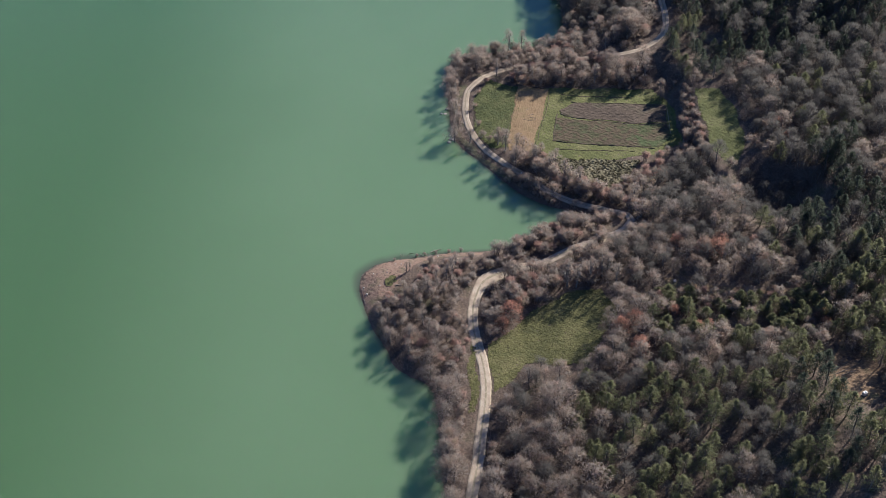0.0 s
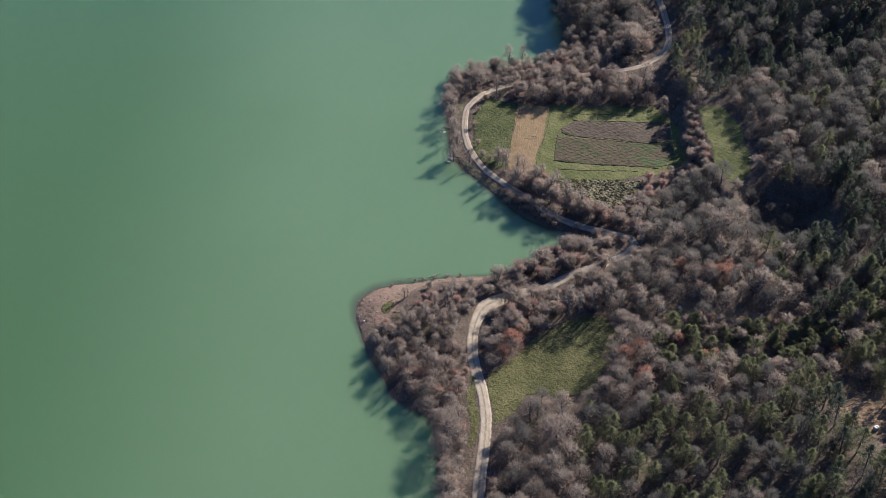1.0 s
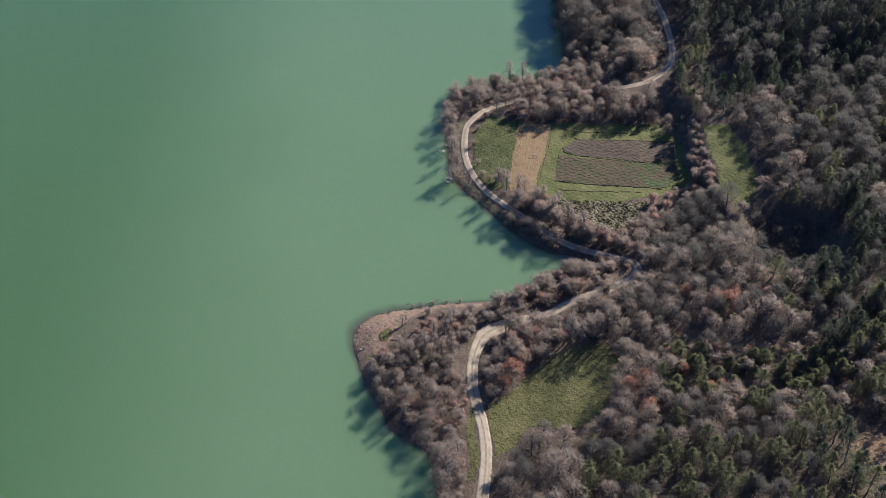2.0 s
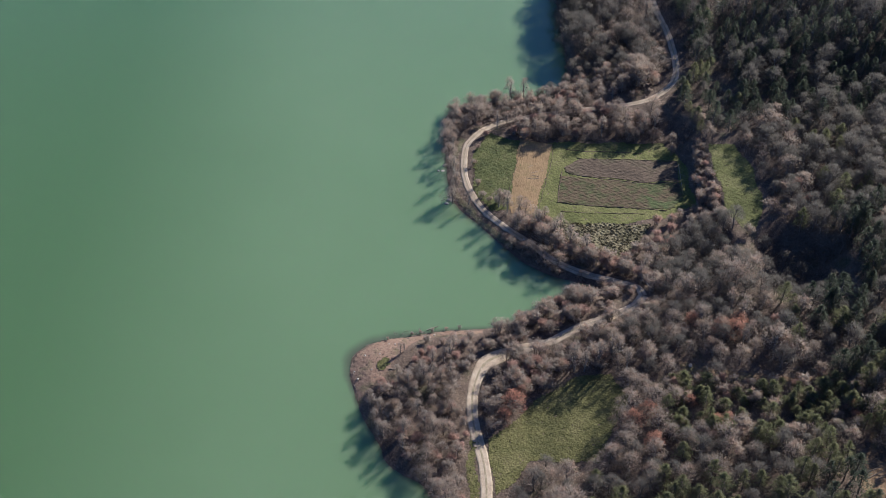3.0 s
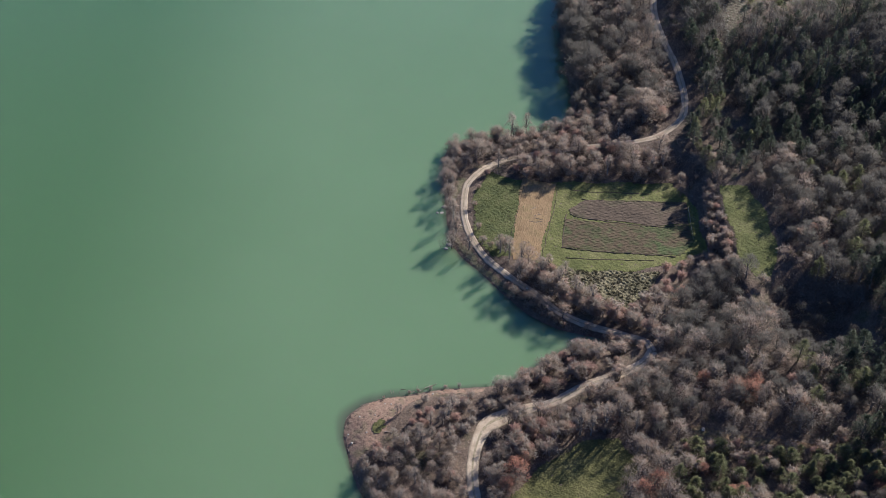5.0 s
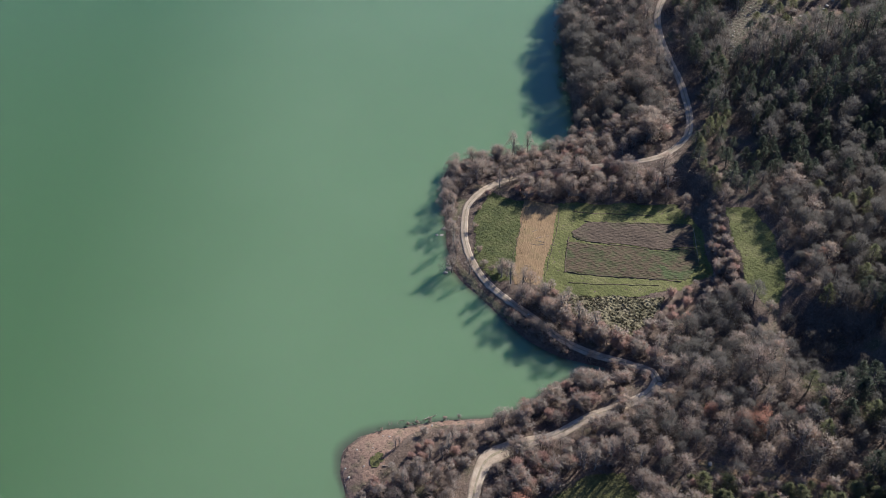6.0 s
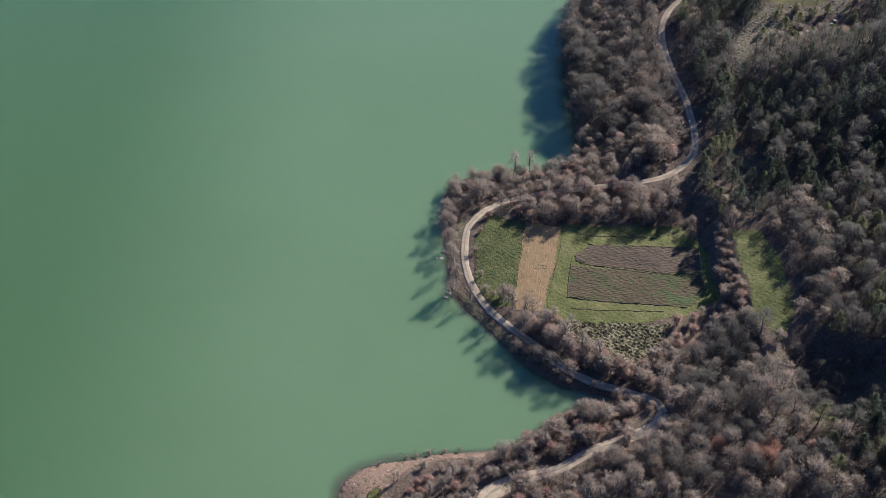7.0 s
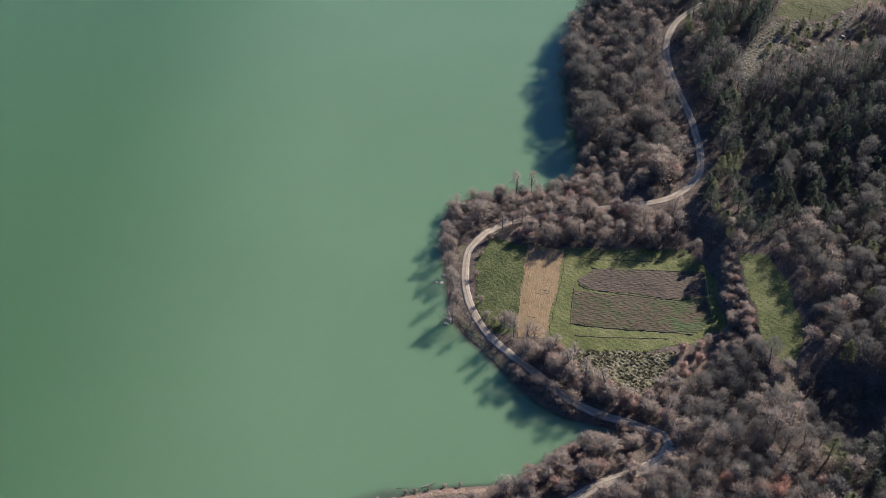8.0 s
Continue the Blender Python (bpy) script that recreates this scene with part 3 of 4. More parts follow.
MARGIN = {"grass_field": 0.8, "stubble_field": 0.8, "kitchen_field": 0.8, "tussock_field": 0.8, "upper_meadow": 1.2, "lower_meadow": 1.0, "hill_clearing": 0.8, "stony_terraces": 0.6,
          "bare_clearing": 0.8, "gully_track": 0.5, "spit_beach": 1.2, "lane_verge": -1.2, "lower_verge": -0.5}
free_d = np.full(mx.shape, 1e9)  # how far a place lies outside the open land
for name, outline in AREAS.items():
    o = np.array(outline, float)
    free_d = np.minimum(free_d, np.where(inside(o, mx, my), -1, 1) * distance(o, mx, my, True) - MARGIN[name])
GULLY = np.array([(101, 331), (98.3, 315), (98, 303), (101, 294), (117, 298), (126, 306), (123, 318), (114, 324), (109, 331)])
gully_in = inside(GULLY, mx, my).astype(float)


def choose(x, y, shore, lane, r):
    """What grows at a place: kind and size, or None."""
    hidden_lane = 44 < x < 58 and 284 < y < 297
    if shore < 0.7 or lane < (0.7 if hidden_lane else 1.0 if y > 390 and x < 66 else 2.9 if 252 < y < 286 and 9 < x < 32 else 4.0 if 222 < y < 286 and 9 < x < 32 else 3.5 if y > 440 else 2.7) or float(lookup(free_d, x, y)) < 0:
        return None
    if shore < 1.2 and 28 < x < 50 and 300 < y < 322:
        return None
    u = r.random()
    if 43 < x < 63 and 294 < y < 318 and lane < 6.5:            # low growth that leaves the shaded bend in view
        return ("shrub", r.uniform(0.4, 0.75)) if u < 0.6 else None
    if 58 < x < 106 and 256 < y < 264:                          # low scrub below the gully track
        return ("juniper", r.uniform(0.8, 1.25)) if u < 0.45 else ("shrub", r.uniform(0.8, 1.2)) if u < 0.8 else ("red_shrub", 0.9)
    edge = min(318 + 1.37 * (x - 58), 341)                      # how far the wood at the bend reaches north
    if float(lookup(gully_in, x, y)) > 0.5:                     # the dark ravine
        return ("grey_shade_tree", r.uniform(0.45, 0.75)) if u < 0.36 else None
    if 78 <= x < 86.5 and 376 < y < 412 or 76 < x < 84.4 and 343 < y < 380:  # open field end and ditch
        return ("shrub", r.uniform(0.4, 0.7)) if u < 0.14 and y > 380 else None
    if 57 < x < 90 and edge - 8 < y < edge + 6 and lane > 3:    # low pinkish scrub along the wood's edge
        return ("red_shrub", r.uniform(0.9, 1.4)) if u < 0.35 else ("shrub", r.uniform(1.0, 1.5)) if u < 0.85 else ("bare_tree", r.uniform(0.35, 0.5))
    if 17 < x < 58 and 305 < y < 346 and shore > 0.7 and (x < 44 or y > 311):  # thin hedge and bank along the shaded lane
        if lane < 3.6:
            return ("shrub", r.uniform(0.35, 0.6)) if u < 0.3 else None
        if shore < 7:
            return ("shrub", r.uniform(0.55, 1.05)) if u < 0.75 else ("slender_tree", r.uniform(0.6, 0.9)) if u < 0.85 else None
        if lane < 10 and x > 29:
            return ("red_shrub", r.uniform(1.1, 1.5)) if u < 0.4 else ("shrub", r.uniform(1.2, 1.6)) if u < 0.95 else None
        return ("red_shrub", r.uniform(0.7, 1.1)) if u < (0.36 if x > 36 else 0.1) else ("shrub", r.uniform(0.7, 1.2)) if u < 0.6 else ("bare_tree", r.uniform(0.5, 0.75)) if u < 0.88 else None
    if x > 104 and 262 < y < 302:                               # dark conifers south of it, shade put into their colour
        return ("dark_shade_pine", r.uniform(0.8, 1.2)) if u < 0.6 else ("grey_shade_tree", r.uniform(0.6, 0.95))
    if 103 < x < 114 and 200 < y < 214:                         # open ground below the tank
        return ("shrub", r.uniform(0.4, 0.7)) if u < 0.4 else None
    clump = wave(x, y, 0.06, 2)
    if 10.5 < x < 34 and 254 < y < 283 and y < 280 + 0.35 * (x - 20):  # thicket between lane and meadow
        return ("bare_tree", r.uniform(0.4, 0.55)) if u < 0.5 else ("shrub", r.uniform(1.2, 1.7)) if u < 0.88 else ("red_shrub", r.uniform(1.0, 1.4))
    if lane < 6.5 and 200 < y < 286 and x < 32 and (x > 9 or y > 270 or y < 236):                 # low growth along the open lane
        return ("shrub", r.uniform(0.6, 1.1)) if u < 0.75 else ("red_shrub", 0.8) if u < 0.88 else None
    if 16 < x < 61 and y < 308 and y > 281.5 + 0.38 * (x - 22):   # bushy belt between lane and inlet
        return ("shrub", r.uniform(1.0, 1.5)) if u < 0.6 else ("bare_tree", r.uniform(0.35, 0.5)) if u < 0.82 else ("red_shrub", r.uniform(0.9, 1.3))
    if 28 < x < 62 and 276 < y < 296 and lane < 6:
        return ("bare_tree", r.uniform(0.38, 0.5)) if u < 0.55 else ("shrub", r.uniform(1.0, 1.5))
    if 61 < x < 82 and 302 < y < 333 and lane > 3:              # tall wood that shades the bend
        return ("slender_tree", r.uniform(0.75, 1.0)) if u < 0.25 else ("grey_shade_tree", r.uniform(0.75, 1.05)) if u < 0.8 else ("bare_tree", r.uniform(0.7, 0.95)) if u < 0.94 else ("oak", 0.7)
    if 18 < x < 44 and 275 < y < 286:
        return ("shrub", r.uniform(0.6, 1.0)) if u < 0.7 else ("red_shrub", 0.8) if u < 0.9 else None
    if -19 < x < -9 and 272 < y < 281:                          # the open patch of grass
        return ("red_shrub", 0.5) if u < 0.12 else None
    if x < 26 and 281 < y < 298:                                # low growth along the spit's shore
        return ("red_shrub", r.uniform(0.5, 1.0)) if u < 0.45 else ("shrub", r.uniform(0.5, 1.1)) if u < 0.9 else None
    if 28 < x < 54 and 264 < y < 280 and u < 0.55:
        return ("slender_tree", r.uniform(0.8, 1.15))
    if 12 < x < 48 and 260 < y < 283:                           # low belt above the meadow
        return ("bare_tree", r.uniform(0.4, 0.6)) if u < 0.5 else ("shrub", r.uniform(1.0, 1.5)) if u < 0.85 else ("red_shrub", r.uniform(0.9, 1.4))
    if 7 < x < 22 and 383 < y < 400 and lane < 5.5:
        return ("shrub", r.uniform(0.4, 0.7)) if u < 0.5 else None
    if 103 < x < 120 and 328 < y < 386:                         # lower wood east of the upper meadow
        return ("bare_tree", r.uniform(0.45, 0.65) + 0.3 * (x > 109)) if u < 0.25 else ("grey_shade_tree", r.uniform(0.45, 0.65) + 0.3 * (x > 109)) if u < 0.8 else ("shrub", r.uniform(1.0, 1.5)) if u < 0.95 else ("oak", 0.6)
    if 66 < x < 97 and 397 < y < 446 and lane < 6.5:            # open sides of the bend
        return ("shrub", r.uniform(0.5, 0.9)) if u < 0.55 else ("red_shrub", 0.7) if u < 0.65 else None
    if y > 402 and x < 75 and shore < 22 and y < 426:           # belt north of the lane
        return ("bare_tree", r.uniform(0.42, 0.68)) if u < 0.42 else ("grey_shade_tree", r.uniform(0.4, 0.62)) if u < 0.65 else ("shrub", r.uniform(1.0, 1.5)) if u < 0.85 else ("red_shrub", r.uniform(0.9, 1.3))
    if 15 < x < 78 and 386 < y < 403:                           # belt between fields and hidden lane
        return ("bare_tree", r.uniform(0.55, 0.8)) if u < 0.7 else ("shrub", r.uniform(1.0, 1.5)) if u < 0.88 else ("red_shrub", 1.2)
    if x > 92 and y < 226 and u < 0.8:                          # dark pines in the lower corner, its dimness put into their colour
        return ("dark_shade_pine" if u < 0.5 else "pine", r.uniform(0.8, 1.15))
    if x > 11 and y < 240 and u > 0.7:
        return ("grey_shade_tree", r.uniform(0.55, 0.85))
    if y < 262 and x > 36 + 8 * wave(y, 0, 0.05, 4):            # pine wood and scrub on the slope
        if 240 < y and 62 < x < 112:
            return ("juniper", r.uniform(0.75, 1.3)) if u < 0.38 else ("pine", r.uniform(0.45, 0.75)) if u < 0.6 else ("bare_tree", r.uniform(0.45, 0.65)) if u < 0.75 else ("shrub", r.uniform(1.0, 1.5)) if u < 0.95 else ("oak", 0.5)
        if u < (0.72 if y < 228 else 0.2 if x < 60 else 0.38) + 0.5 * clump:
            return ("pine", r.uniform(0.7, 1.1))
        return ("oak", r.uniform(0.7, 0.95)) if u > 0.965 else ("bare_tree", r.uniform(0.65, 0.95))
    if x < 7 and 230 < y < 292 and lane > 2.5:                  # the spit
        if y > 269 - 0.4 * x and u < 0.85:
            return ("red_shrub", r.uniform(0.45, 0.95)) if u < 0.5 else ("shrub", r.uniform(0.4, 0.8)) if u < 0.66 else None
        return ("bare_tree", r.uniform(0.38, 0.68)) if u < 0.5 else ("red_shrub", r.uniform(0.7, 1.1)) if u < 0.66 else ("shrub", r.uniform(0.7, 1.2)) if u < 0.84 else ("slender_tree", r.uniform(0.5, 0.75))
    if 62 < x < 76 and 299 < y < 316:                           # tall wood behind the bend
        return ("grey_shade_tree", r.uniform(0.7, 1.0)) if u < 0.7 else ("bare_tree", r.uniform(0.7, 0.95))
    if shore < 7.5 and lane < 9 and 336 < y < 386:              # verge between lane and lake
        return ("shrub", r.uniform(0.35, 0.75)) if u < 0.45 else ("slender_tree", r.uniform(0.65, 1.05)) if u < 0.64 else None
    if shore < 7 and y < 405 and 312 < y:
        return ("bare_tree", r.uniform(0.6, 0.9)) if u < 0.66 else ("shrub", r.uniform(0.9, 1.4))
    if 87 < x < 109 and 311 < y < 327:                          # low scrub below the upper meadow
        return ("shrub", r.uniform(0.8, 1.3)) if u < 0.6 else ("bare_tree", r.uniform(0.3, 0.45)) if u < 0.85 else None
    if 84.3 <= x < 91 and 336 < y < 378:                        # hedge on the bank
        return ("shrub", r.uniform(0.7, 1.1)) if u < 0.8 else ("red_shrub", r.uniform(0.7, 0.95))
    if 90.5 < x < 95 and 425 < y < 485 or 101 < x < 106 and 400 < y < 445:  # shaded bare strips
        return ("shrub", r.uniform(0.5, 0.9)) if u < 0.2 else None
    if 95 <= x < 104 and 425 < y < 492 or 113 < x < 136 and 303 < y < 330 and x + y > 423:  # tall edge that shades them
        return ("dark_shade_pine", r.uniform(1.0, 1.3)) if u < 0.5 else ("grey_shade_tree", r.uniform(0.9, 1.2))
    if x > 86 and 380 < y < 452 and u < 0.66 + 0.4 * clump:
        return ("dark_shade_pine" if u < 0.36 or x > 106 else "pine", r.uniform(0.6, 1.1))
    if 86 < x < 104 and 378 < y < 425:
        return ("shrub", r.uniform(0.9, 1.4)) if u < 0.85 else ("grey_shade_tree", r.uniform(0.5, 0.7))
    if 108 < x < 165 and 470 < y < 498:
        return ("pine", r.uniform(0.35, 0.6)) if u < 0.35 else ("juniper", 1.1) if u < 0.5 else ("shrub", 1.1) if u < 0.85 else None
    if x > 98 and u < (0.2 if y < 384 else 0.5) + 0.5 * clump:
        return ("pine" if y < 384 else "dark_shade_pine", r.uniform(0.7, 1.1))
    if x > 92 and y > 485:
        return ("pine", r.uniform(0.8, 1.2)) if u < 0.6 else ("bare_tree", r.uniform(0.7, 1.0))
    if y > 425 and x < 92 and u < 0.6:
        return ("grey_shade_tree", r.uniform(0.55, 0.85) + 0.5 * (shore < 9 and y > 440) + 0.15 * (y > 440))
    if 425 < y < 440 and x < 80:
        return ("bare_tree", r.uniform(0.45, 0.65)) if u < 0.8 else ("red_shrub", r.uniform(0.9, 1.3))
    if y > 425 and shore < 9:
        return ("bare_tree", r.uniform(1.1, 1.4)) if u < 0.75 else ("slender_tree", r.uniform(0.9, 1.15))
    if y > 425 and x < 92:
        return ("slender_tree", r.uniform(0.75, 1.0)) if u < 0.3 else ("bare_tree", r.uniform(0.6, 0.95))
    if x > 48 and 262 < y < 312 and u < 0.33:
        return ("grey_shade_tree", r.uniform(0.55, 0.9))
    if 40 < x < 80 and 262 < y < 297:                           # lower, sunlit wood above the meadow
        return ("oak", r.uniform(0.7, 0.95)) if u > 0.93 else ("bare_tree", r.uniform(0.55, 0.85)) if u < 0.83 else ("shrub", r.uniform(1.1, 1.6))
    if x > 104 and y > 400:                                     # tall wood on the slope, its shade put into the tree colours
        return ("dark_shade_pine", r.uniform(0.8, 1.25)) if u < 0.45 else ("grey_shade_tree", r.uniform(0.75, 1.2))
    if x > 102 and y > 330:
        return ("grey_shade_tree", r.uniform(0.7, 1.15))
    if 74 < x < 112 and 278 < y < 340 and u < 0.6:
        return ("grey_shade_tree", r.uniform(0.65, 1.05))
    if u > 0.975:
        return ("oak", r.uniform(0.7, 1.0))
    if u > 0.93:
        return ("red_shrub", r.uniform(1.0, 1.6))
    return ("bare_tree", r.uniform(0.65, 1.15)) if u < 0.87 else ("slender_tree", r.uniform(0.7, 0.95))


planted = []
r = np.random.default_rng(21)


def sow(box, step):
    for y in np.arange(box[2], box[3], step):
        for x in np.arange(box[0], box[1], step):
            px, py = x + r.uniform(-0.48, 0.48) * step, y + r.uniform(-0.48, 0.48) * step
            if px > 121 + 0.22 * (py - 185):
                continue
            got = choose(px, py, float(lookup(shore_d, px, py)), float(lookup(road_d, px, py)), r)
            if got:
                planted.append((got[0], px, py, float(height(px, py)), got[1], r.uniform(0, 360), int(r.integers(0, 99))))


sow((-30, 218, 180, 425), 4.75)
sow((30, 218, 425, 580), 4.2)
sow((-26, 7, 205, 268), 4.8)      # the spit's grove is closer
sow((-20, 8, 266, 292), 3.4)
sow((62, 112, 240, 264), 4.4)
sow((70, 90, 405, 450), 4.6)
sow((14, 66, 386, 401), 5.0)      # and the belts and shores round the point
sow((0, 52, 404, 428), 4.6)
sow((84, 90, 336, 377), 2.7)
sow((18, 58, 306, 346), 4.4)
sow((11, 50, 254, 284), 3.8)
sow((0, 8, 384, 405), 4.0)
sow((16, 62, 283, 308), 3.6)


def plant(kind, x, y, size, which=0):
    planted.append((kind, x, y, float(height(x, y)), size, (x * 37 + y * 11) % 360, which))


for x, y, size in ((19.2, 256.5, 0.95), (16.5, 252.5, 0.7), (21.5, 261.5, 0.6), (82.5, 279.0, 0.95), (79.5, 281, 0.85), (84.5, 283, 0.8), (95.8, 273.4, 0.7), (72, 247, 0.6)):
    plant("oak", x, y, size)
for x, y, size in ((25.3, 415.2, 1.1), (31, 417.2, 0.95), (-11.1, 279.7, 0.4), (-12.1, 279.1, 0.45), (-6.3, 270, 0.6), (18.6, 347.5, 0.85), (21.4, 344.2, 0.95), (25.2, 341, 1.0), (30.5, 335, 1.0), (36, 329.4, 1.05), (40.5, 325.8, 1.0), (33, 337, 0.9), (38, 333.5, 0.85), (45, 322.5, 0.95), (4.6, 357, 1.0), (4, 366, 0.95), (20, 394, 0.8), (33, 389.6, 0.8), (44, 389, 0.95), (57, 388.6, 0.9), (66, 389.4, 1.0), (72, 389.8, 1.0), (76.4, 391, 1.0)):
    plant("slender_tree", x, y, size)
for x, y, size in ((111.9, 279.9, 1.1), (123, 275, 1.35), (126, 269, 1.4), (128, 262, 1.3), (122, 264, 1.2), (119, 258, 1.25), (126, 252, 1.3), (138, 497, 0.6), (146, 498, 0.55), (150, 495, 0.6), (142, 502.5, 0.5), (133, 498, 0.5),
                   (124, 242, 1.3), (121, 244, 1.2), (117, 227, 1.25), (121, 223, 1.35), (116, 234, 1.2), (120, 216, 1.3), (124, 231, 1.3), (118, 208, 1.2), (114, 240, 1.2)):
    plant("pine", x, y, size, int(x) % 5)
for x, y, size in ((15.7, 389.2, 0.8), (54, 318.5, 1.0), (50, 318, 0.9), (47, 319.5, 1.0), (57, 320, 1.1), (61, 322, 1.0), (43, 322, 0.9)):
    plant("red_shrub", x, y, size, int(x) % 3)
for x, y, size in ((-9, 288.6, 0.4), (-6.5, 289.2, 0.35), (-3, 290, 0.4), (1, 290.6, 0.35), (-16, 286.4, 0.3), (5, 291, 0.4)):
    plant("shrub", x, y, size, int(y) % 4)
for x, y, size in ((12.1, 359.4, 0.7), (10.9, 371.5, 0.6), (12.9, 381.5, 0.5), (13.9, 353.8, 0.55), (18.2, 349.6, 0.9), (20, 351, 0.8), (16, 350.6, 0.6)):
    plant("shrub", x, y, size, int(y) % 4)
for x, y, size in ((116.5, 489.5, 1.15), (119, 493, 1.35), (121.5, 497, 1.45), (123.5, 501, 1.45), (125, 506, 1.4)):
    plant("dark_shade_pine", x, y, size, int(x) % 4)
for k in range(46):                                             # scrub that has come up on the terraces
    x, y = r.uniform(121, 166), r.uniform(480, 506)
    if inside(AREAS["stony_terraces"], x, y):
        kind = ("juniper", "shrub", "red_shrub", "shrub", "pine")[k % 5]
        plant(kind, float(x), float(y), r.uniform(0.35, 0.5) if kind == "pine" else r.uniform(0.7, 1.2), k % 3)
plant("bare_tree", 160, 504, 0.7, 1)
for x, y, size in ((3.4, 352.0, 0.75), (3.0, 371, 0.7), (2.6, 376, 0.8), (2.2, 384, 0.9), (13.2, 351.8, 0.4), (20.4, 347.5, 0.75), (24.5, 334.8, 0.9), (27.5, 342.0, 0.8), (31.6, 329.2, 0.9),
                   (36, 317.2, 0.7), (31.2, 321.4, 0.65), (27.6, 323.6, 0.65), (22, 327.4, 0.55), (43, 312.6, 0.4), (49, 309.6, 0.4), (80.2, 376.6, 0.45), (81.2, 383, 0.5),
                   (37.8, 321.6, 0.55), (42.6, 319.2, 0.5), (47.2, 317.4, 0.55), (51.6, 315.6, 0.55), (56.2, 312.6, 0.6), (60.8, 309, 0.65), (64, 304, 0.7), (33.5, 327.4, 0.6)):
    plant("bare_tree", x, y, size, int(y) % 7)


lane = curve(ROAD_POINT, 2.1)
way = np.gradient(lane, axis=0)
way /= np.linalg.norm(way, axis=1)[:, None]
for p, d in zip(lane, way):                                     # the hedge that shades the lane, and low growth on its bank
    if 300 < p[1] < 334:
        north, south = p + 5.0 * np.array([d[1], -d[0]]) + r.normal(size=2) * 0.6, p - 3.4 * np.array([d[1], -d[0]]) + r.normal(size=2) * 0.5
        plant("red_shrub" if r.random() < 0.35 else "shrub", *north, r.uniform(1.25, 1.65), int(r.integers(0, 9)))
        if lookup(shore_d, *south) > 0.8:
            plant("shrub", *south, r.uniform(0.5, 0.85), int(r.integers(0, 9)))


def stand(kind, which):
    """A single tree with its trunk and crown."""
    shapes, wood_mat, crown_mat, label, category = KINDS[kind]
    (wv, wf, _, _), (cv, cf, stout, cn) = shapes[which]
    tree = new(kind)
    tagged(tree, label, category, "trees along the lake" if category != "shrub" else "shrubs along the lake")
    part("trunk" if category != "shrub" else "stem", mesh_from("trunk", wv, wf, [wood_mat]), None, tree)
    part("crown", mesh_from("crown", cv, cf, [crown_mat, wood_mat], np.arange(len(cf)) < stout, bulge=cn), None, tree)
    return tree


first = {}
single = {k: 0 for k in KINDS}
rest = {k: [] for k in KINDS}
LIMIT = {"bare_tree": 300, "slender_tree": 150, "oak": 60, "shrub": 260, "red_shrub": 120, "pine": 260, "juniper": 120, "grey_shade_tree": 200, "dark_shade_pine": 120}
# the trees of the two headlands stand singly; the wood behind is one mass
planted.sort(key=lambda a: abs(a[2] - 320) * 0.35 + a[1])
for kind, x, y, z, size, turn, k in planted:
    which = k % len(KINDS[kind][0])
    if single[kind] < LIMIT[kind]:
        single[kind] += 1
        m = pose(x, y, z, 0, 0, turn)
        if (kind, which) not in first:
            tree = first[kind, which] = stand(kind, which)
            tree.matrix_basis = m
        else:
            tree = copy_thing(first[kind, which], m)
        broad = size * (1.22 + 0.3 * (turn % 1))
        tree.scale = (broad, broad, size)
    else:
        rest[kind].append((x, y, z, size, turn, which))


def mass(name, kinds, label, category):
    """The uncounted rest of the wood, as one mesh."""
    vs, fs, ns, slots, mats, base = [], [], [], [], [], 0
    for kind in kinds:
        shapes, wood_mat, crown_mat, _, _ = KINDS[kind]
        n = len(mats)
        mats += [wood_mat, crown_mat]
        for x, y, z, size, turn, which in rest[kind]:
            broad = size * (1.22 + 0.3 * (turn % 1))
            c, s = math.cos(radians(turn)) * broad, math.sin(radians(turn)) * broad
            m = np.array([[c, s, 0], [-s, c, 0], [0, 0, size]], np.float32)
            for slot, (v, f, stout, n3) in enumerate(shapes[which]):
                if y > 425 and slot:  # thinner far off
                    f = np.vstack([f[:stout], f[stout:][np.arange(len(f) - stout) % 2 > 0]])
                vs.append(v @ m + np.array([x, y, z], np.float32))
                ns.append(n3 @ (m / size))
                fs.append(f + base)
                slots.append(np.where(np.arange(len(f)) < stout, n, n + slot))
                base += len(v)
    if vs:
        tagged(new(name, mesh_from(name, np.vstack(vs), np.vstack(fs), mats, np.concatenate(slots), bulge=np.vstack(ns))), label, category, kind="stuff")


mass("bare_woodland", ["bare_tree", "grey_shade_tree", "slender_tree", "oak"], "leafless grey-brown broadleaf woodland covering the slope", "woodland")
mass("pine_woodland", ["pine", "dark_shade_pine", "juniper"], "olive-green pines scattered through the wood", "woodland")
mass("undergrowth", ["shrub", "red_shrub"], "leafless brown shrubs under the trees", "undergrowth")


